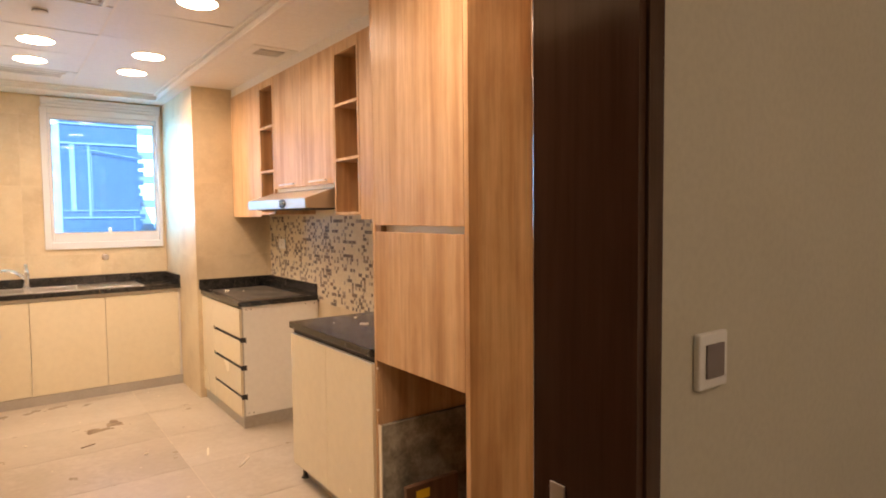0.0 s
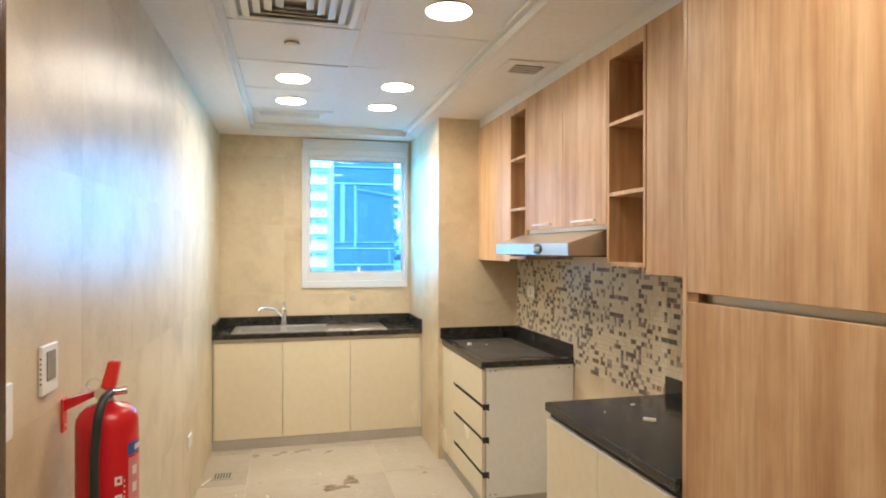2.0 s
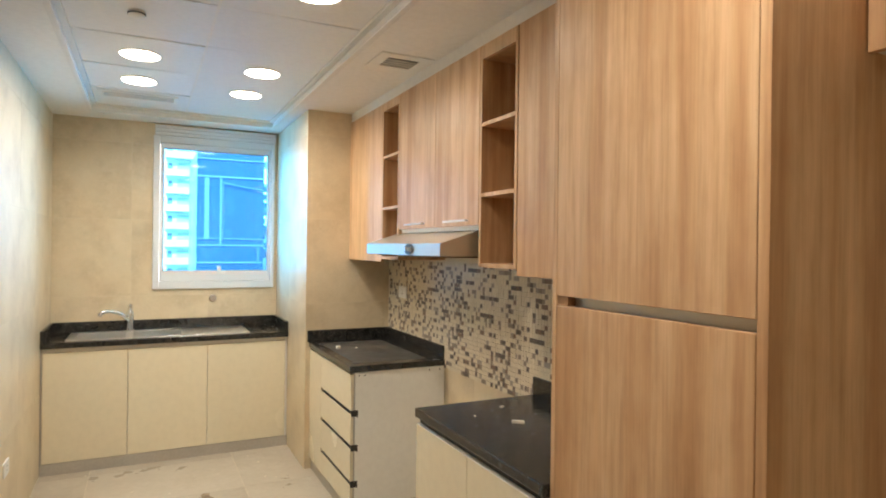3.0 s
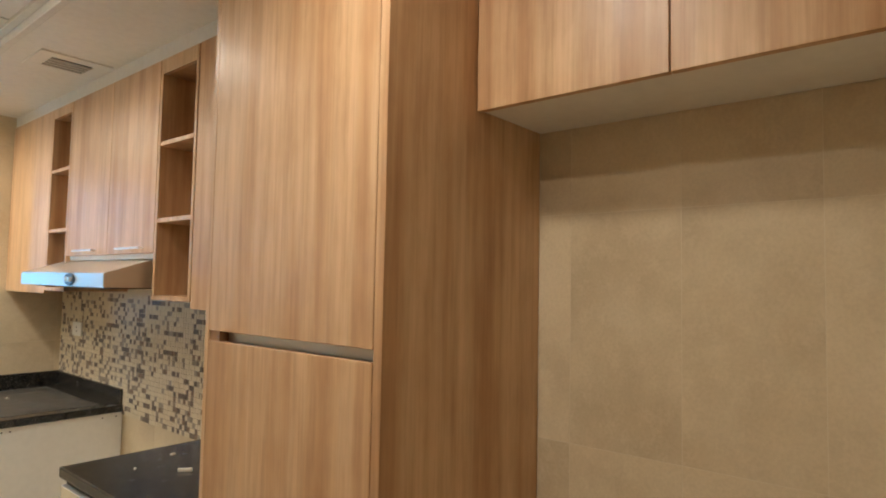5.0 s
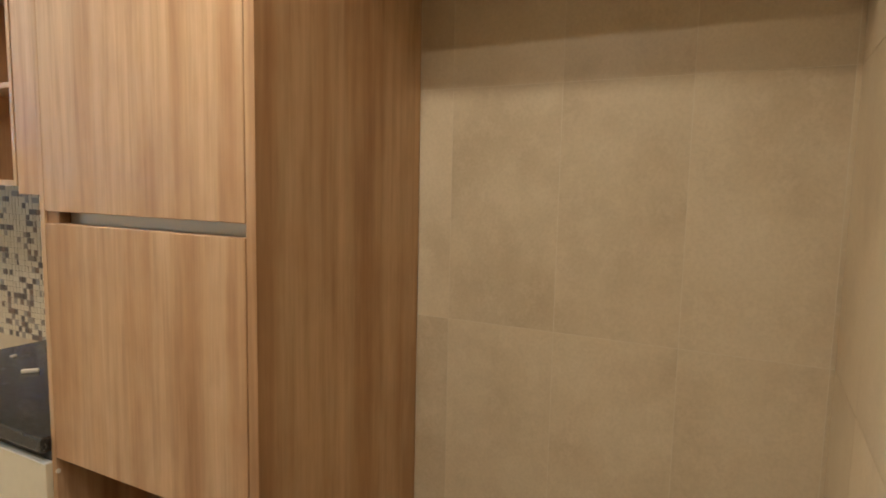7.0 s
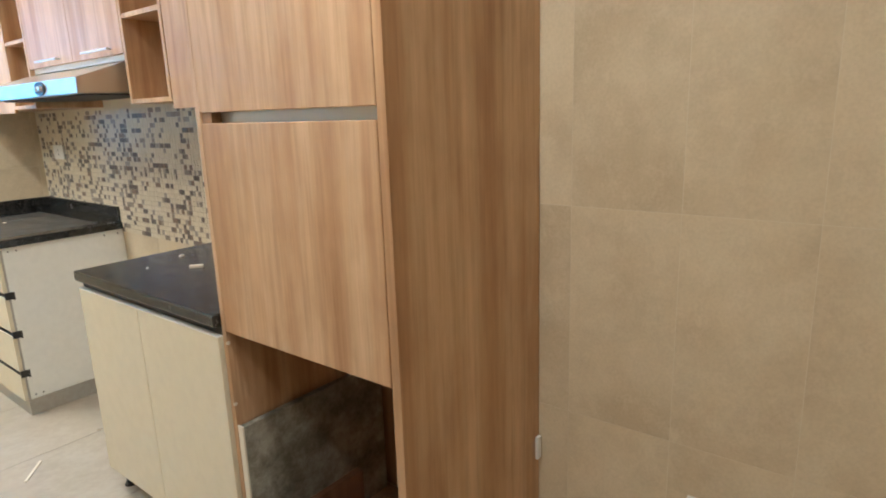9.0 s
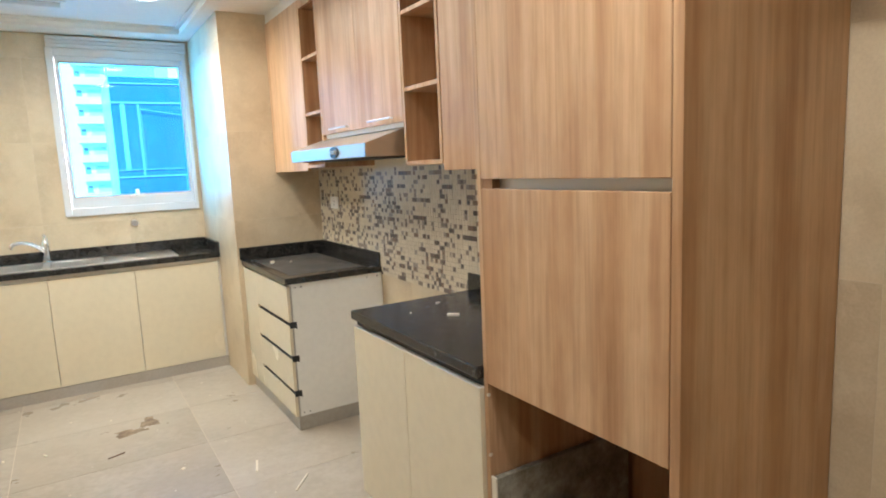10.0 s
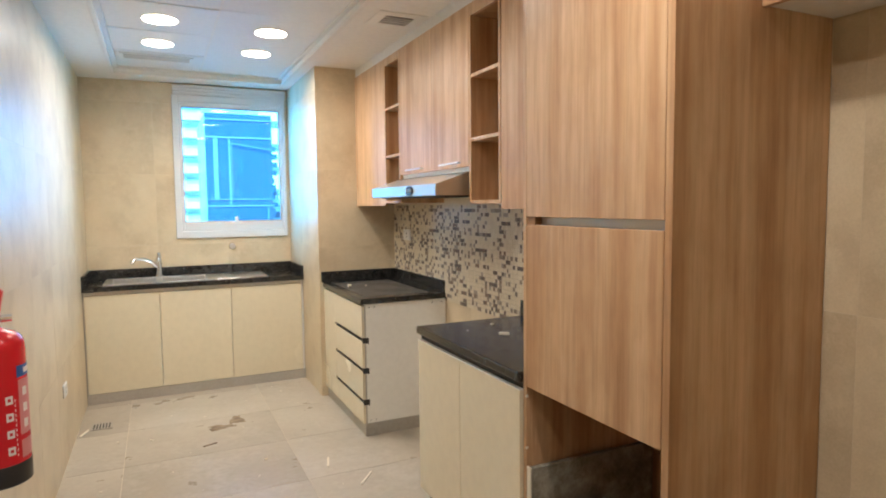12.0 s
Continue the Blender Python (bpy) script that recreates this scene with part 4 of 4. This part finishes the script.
# ---- fire extinguisher ----
def build_extinguisher():
    x, y, z = -0.132, 2.725, 0.742
    e = thing("fire_extinguisher", (x, y, z), "red fire extinguisher hung on the tiled wall", "fire extinguisher")
    part("cylinder", turned(bmesh.new(), [(0.076, 0.055), (0.076, 0.385), (0.0735, 0.402), (0.065, 0.418), (0.052, 0.430), (0.028, 0.437), (0.020, 0.445)], 48, (x, y, z)), M_RED, e, smooth=True)
    part("foot", turned(bmesh.new(), [(0.073, 0.0), (0.0775, 0.004), (0.0775, 0.060), (0.0762, 0.062)], 48, (x, y, z)), M_BLACK, e, "black plastic base ring", True)
    n = part("valve", rod(bmesh.new(), (x, y, z + 0.440), (x, y, z + 0.478), 0.018), M_CHROME, e, smooth=True)
    part("outlet", rod(bmesh.new(), (x - 0.02, y - 0.016, z + 0.468), (x + 0.046, y + 0.008, z + 0.468), 0.011), M_CHROME, n, smooth=True)
    part("pressure_gauge", rod(bmesh.new(), (x - 0.005, y - 0.018, z + 0.470), (x - 0.009, y - 0.034, z + 0.470), 0.016), M_CHROME, n, smooth=True)
    bm = prism(bmesh.new(), [(x - 0.016, z + 0.478), (x + 0.020, z + 0.478), (x + 0.032, z + 0.548), (x + 0.004, z + 0.552)], y - 0.013, y + 0.013)
    bmesh.ops.bevel(bm, geom=bm.edges[:], offset=0.003, segments=2, affect="EDGES")
    part("lever", bm, M_LEVER, e, "bright red squeeze lever")
    ring = [(x - 0.026 + 0.017 * math.cos(a), y - 0.024, z + 0.494 + 0.015 * math.sin(a)) for a in [k * math.pi / 4 for k in range(9)]]
    tube("pin_ring", ring, 0.0016, M_STEEL, e)
    tube("hose", [(x + 0.012, y - 0.020, z + 0.470), (x + 0.006, y - 0.070, z + 0.455), (x - 0.004, y - 0.089, z + 0.36), (x - 0.006, y - 0.091, z + 0.2), (x - 0.004, y - 0.090, z + 0.06), (x - 0.002, y - 0.090, z - 0.02)], 0.0115, M_RUBBER, e)
    part("hose_clip", rod(bmesh.new(), (x - 0.005, y - 0.0905, z + 0.05), (x - 0.004, y - 0.0905, z + 0.075), 0.0135), M_STEEL, e, smooth=True)

    def decal(name, a0, a1, z0, z1, mat, r=0.0768):
        bm, k = bmesh.new(), 6
        lo = [bm.verts.new((x + r * math.cos(a), y + r * math.sin(a), z + z0)) for a in [radians(a0 + (a1 - a0) * i / k) for i in range(k + 1)]]
        hi = [bm.verts.new((v.co.x, v.co.y, z + z1)) for v in lo]
        for i in range(k):
            bm.faces.new((lo[i], lo[i + 1], hi[i + 1], hi[i]))
        part(name, bm, mat, e)

    decal("blue_band", -38, 12, 0.305, 0.338, M_BLUE)
    decal("pictogram_panel", -36, 14, 0.14, 0.298, M_PINK)
    for k in range(3):
        decal("pictogram", -26, -12, 0.158 + k * 0.046, 0.182 + k * 0.046, M_LABEL)
    decal("text_panel", -35, 13, 0.075, 0.125, M_PINK)
    for k in range(4):
        decal("printed_mark", -63, -49, 0.091 + k * 0.048, 0.114 + k * 0.048, M_LABEL)
        decal("printed_mark", -59, -53, 0.098 + k * 0.048, 0.107 + k * 0.048, M_RED, 0.0771)
    decal("printed_bar", -20, 10, 0.314, 0.329, M_LABEL, 0.0771)
    for k in range(12):
        decal("printed_bar", -46, -44, 0.085 + k * 0.014, 0.092 + k * 0.014, M_LABEL)
    b = thing("wall_bracket", (WL, y, 1.16), "red steel wall bracket holding the extinguisher", "bracket")
    part("plate", B(WL + 0.0005, WL + 0.006, y - 0.016, y + 0.016, 1.11, 1.20, bevel=0.002), M_LEVER, b)
    part("arm", prism(bmesh.new(), [(WL + 0.006, 1.165), (x - 0.021, 1.204), (x - 0.021, 1.216), (WL + 0.006, 1.196)], y - 0.012, y + 0.012), M_RED, b)
    part("screw", rod(bmesh.new(), (WL + 0.006, y, 1.128), (WL + 0.008, y, 1.128), 0.005, n=10), M_STEEL, b)


build_extinguisher()


# ---- small things on floor and worktops ----
gully = thing("floor_drain", (-0.10, 5.42, 0), "grey steel floor drain grating by the wall", "floor drain")
part("frame", B(-0.168, -0.035, 5.345, 5.475, 0.0, 0.004, bevel=0.001), M_PLINTH, gully)
for k in range(6):
    part("slot", B(-0.155 + k * 0.019, -0.147 + k * 0.019, 5.36, 5.46, 0.0042, 0.0050), M_SHADOWGAP, gully)


def blob(bm, x, y, z, rx, ry, h, n=18, seed=0):
    """A thin patch with an uneven outline."""
    ph = seed * 1.7
    rs = [1 + 0.28 * math.sin(3 * a + ph) + 0.18 * math.sin(7 * a + 2 * ph) for a in [2 * math.pi * i / n for i in range(n)]]
    lo = [bm.verts.new((x + rx * r * math.cos(2 * math.pi * i / n), y + ry * r * math.sin(2 * math.pi * i / n), z)) for i, r in enumerate(rs)]
    hi = [bm.verts.new((x + (v.co.x - x) * 0.93, y + (v.co.y - y) * 0.93, z + h)) for v in lo]
    bm.faces.new(hi)
    for i in range(n):
        bm.faces.new((lo[i], lo[(i + 1) % n], hi[(i + 1) % n], hi[i]))
    return bm


st = thing("mud_stain", (0.69, 5.05, 0), "brown dried mud stain on the floor tiles", "stain")
bm = blob(bmesh.new(), 0.64, 5.02, 0.0004, 0.085, 0.05, 0.0008, seed=1)
blob(bm, 0.76, 5.12, 0.0006, 0.05, 0.08, 0.0012, seed=2)
part("patch", bm, M_STAIN, st)
bm = bmesh.new()
for i in range(34):
    x, y = random.uniform(-0.1, 1.35), random.uniform(3.0, 5.9)
    s = random.choice((0.004, 0.005, 0.007, 0.012))
    m = pose(x, y, s * 0.22, random.uniform(-4, 4), random.uniform(-4, 4), random.uniform(0, 180)) @ Matrix.Diagonal((s * random.uniform(0.8, 2.5), s, s * 0.4, 1))
    bmesh.ops.create_cube(bm, size=1, matrix=m)
crumbs = tagged(part("crumbs", bm, M_CHIP), "pale plaster crumbs scattered over the floor", "debris", kind="stuff")


def flake(name, x, y, z, l, w, h, turn, mat, label):
    bm = B(-l / 2, l / 2, -w / 2, w / 2, 0, h, bevel=min(w, h) * 0.2)
    bmesh.ops.transform(bm, matrix=pose(x, y, z, 0, 0, turn), verts=bm.verts)
    tagged(part(name, bm, mat), label, "debris")


flake("plaster_chip", 0.0, 6.0, 0.0, 0.055, 0.03, 0.018, 15, M_CHIP, "white crumpled scrap by the plinth")
flake("plaster_chip", 0.85, 6.01, 0.0, 0.10, 0.04, 0.012, 5, M_CHIP, "white flat scrap by the plinth")
flake("wood_splinter", 1.16, 4.12, 0.0, 0.13, 0.012, 0.006, 75, M_CHIP, "pale splinter lying on the floor")
flake("wood_splinter", 1.30, 3.82, 0.0, 0.16, 0.010, 0.006, 52, M_CHIP, "pale splinter lying on the floor")
flake("wood_splinter", 0.55, 4.72, 0.0, 0.09, 0.010, 0.004, 20, M_CARDBOARD, "dark splinter lying on the floor")
flake("wood_splinter", -0.20, 5.30, 0.0, 0.12, 0.012, 0.01, 70, M_CHIP, "pale strip lying by the drain")
flake("plaster_chip", 1.729, 3.045, TOP, 0.05, 0.014, 0.012, -40, M_CHIP, "white chip of board on the black worktop")
flake("plaster_chip", 1.80, 3.28, TOP, 0.02, 0.012, 0.006, 20, M_CHIP, "small pale crumb on the black worktop")
flake("plaster_chip", 1.62, 3.20, TOP, 0.010, 0.008, 0.005, 60, M_CHIP, "small pale crumb on the black worktop")
flake("plaster_chip", 1.58, 5.02, TOP, 0.026, 0.024, 0.020, 10, M_CHIP, "white plaster lump on the dusty worktop")
flake("plaster_chip", 1.70, 5.00, TOP, 0.014, 0.012, 0.006, 35, M_CHIP, "small pale crumb on the dusty worktop")

# ---- tiles of walls and floor ----
SIZES = {}


def tile_mesh(mat, dx, dy, dz):
    key = (mat.name, round(dx, 4), round(dy, 4), round(dz, 4))
    if key not in SIZES:
        SIZES[key] = mesh_of("tile", B(-dx / 2, dx / 2, -dy / 2, dy / 2, -dz / 2, dz / 2), mat)
    return SIZES[key]


def lay(parent, mat, axis, at, us, vs, holes=(), gap=0.0014, thick=0.003, name="tile"):
    """Tiles proud of a wall or floor. axis: the way the face looks; us and vs: the joints along and up it."""
    for u0, u1 in zip(us, us[1:]):
        for v0, v1 in zip(vs, vs[1:]):
            pieces = [(u0, u1, v0, v1)]
            for hu0, hu1, hv0, hv1 in holes:
                rest = []
                for a0, a1, b0, b1 in pieces:
                    if a1 <= hu0 or a0 >= hu1 or b1 <= hv0 or b0 >= hv1:
                        rest.append((a0, a1, b0, b1))
                        continue
                    rest += [(a0, min(a1, hu0), b0, b1), (max(a0, hu1), a1, b0, b1)]
                    m0, m1 = max(a0, hu0), min(a1, hu1)
                    rest += [(m0, m1, b0, min(b1, hv0)), (m0, m1, max(b0, hv1), b1)]
                pieces = [p for p in rest if p[1] - p[0] > 0.012 and p[3] - p[2] > 0.012]
            for a0, a1, b0, b1 in pieces:
                a, b, w, h = (a0 + a1) / 2, (b0 + b1) / 2, a1 - a0 - gap, b1 - b0 - gap
                c = at + random.uniform(-0.0004, 0.0)
                size, place = {"x": ((thick, w, h), (c - thick / 2, a, b)), "-x": ((thick, w, h), (2 * at - c + thick / 2, a, b)),
                               "-y": ((w, thick, h), (a, 2 * at - c + thick / 2, b)), "y": ((w, thick, h), (a, c - thick / 2, b)), "z": ((w, h, thick), (a, b, c - thick / 2))}[axis]
                o = new(name, tile_mesh(mat, *size))
                o.location, o.parent = place, parent


def joints(lo, hi, start, step):
    """The joints from lo to hi, of a grid through start."""
    k = math.floor((lo - start) / step) + 1
    out = [lo]
    while start + k * step < hi - 0.01:
        if start + k * step > lo + 0.01:
            out.append(start + k * step)
        k += 1
    return out + [hi]


ZS = joints(0.0, CEIL, 1.192, 0.61)
lay(wall_west, M_TILE, "x", WL, joints(NEAR, FAR, 1.15, 0.2885 * 2), ZS)
lay(wall_east, M_TILE, "-x", WR, joints(NEAR, T0, 1.112, 0.293), ZS)
lay(wall_east, M_TILE, "-x", WR, joints(T0, COLY, 1.15, 0.2885 * 2), [0.0, 0.575, 0.88])
lay(wall_north, M_TILE, "-y", FAR, joints(WL, COLX, 0.30, 0.577), ZS, holes=((WX0, WX1, WZ0, WZ1),))
lay(column, M_TILE, "-x", COLX, joints(COLY, FAR, COLY, 0.577), ZS)
lay(column, M_TILE, "-y", COLY, joints(COLX, WR, COLX, 0.605), ZS)
lay(wall_south, M_TILE, "y", NEAR + 0.010, joints(DOOR_R + 0.08, WR, DOOR_R + 0.08, 0.3), ZS)
lay(floor, M_FLOOR, "z", 0.0, joints(WL, WR, 0.067, 0.943), joints(0.6, FAR, 4.585, 0.64), gap=0.0032, thick=0.003)
lay(floor, M_FLOOR, "z", 0.0, joints(WL - 0.2, WR + 0.2, 0.065, 0.60), joints(-1.8, 0.6, 0.0, 0.64), gap=0.0022, thick=0.003)

# ---- mosaic behind the worktops ----
PITCH, MX, MZ0, MZ1 = 0.0242, WR - 0.004, 0.862, 1.535
part("mosaic_bed", B(MX, WR - 0.0005, T1 + 0.002, COLY - 0.001, MZ0, MZ1 + 0.15), M_GROUT, wall_east, "cream grout bed of the mosaic")
cells = []
rows_n, cols_n = int((MZ1 - MZ0) / PITCH), int((COLY - T1) / PITCH)
for r in range(rows_n):
    c = 0
    while c < cols_n:
        n = 2 if random.random() < 0.17 and c + 1 < cols_n else 1
        half = n == 1 and random.random() < 0.05
        cells.append((T1 + 0.004 + c * PITCH, n * PITCH - (PITCH * 0.5 if half else 0), MZ0 + 0.001 + r * PITCH))
        if half:
            cells.append((T1 + 0.004 + (c + 0.5) * PITCH, PITCH * 0.5, MZ0 + 0.001 + r * PITCH))
        c += n
verts, faces, singles = [], [], 0
for y, w, z in cells:
    w, h = w - 0.0022, PITCH - 0.0022
    if 3.43 < y < 4.36 and 1.10 < z < 1.30 and singles < 300:
        o = new("mosaic_tile", tile_mesh(M_MOSAIC, 0.004, w, h))
        o.location, o.parent = (MX - 0.0018, y + w / 2, z + h / 2), wall_east
        singles += 1
        continue
    n, f = len(verts), MX - 0.0038
    verts += [(f, y, z), (f, y + w, z), (f, y + w, z + h), (f, y, z + h), (MX + 0.0002, y, z), (MX + 0.0002, y + w, z), (MX + 0.0002, y + w, z + h), (MX + 0.0002, y, z + h)]
    faces += [(n, n + 3, n + 2, n + 1), (n, n + 1, n + 5, n + 4), (n + 1, n + 2, n + 6, n + 5), (n + 2, n + 3, n + 7, n + 6), (n + 3, n, n + 4, n + 7)]
me = bpy.data.meshes.new("mosaic_rest")
me.from_pydata(verts, [], faces)
me.materials.append(M_MOSAICREST)
rest = new("mosaic_rest", me)
rest.parent = wall_east
tagged(rest, "small cream, grey and brown mosaic tiles", kind="stuff")
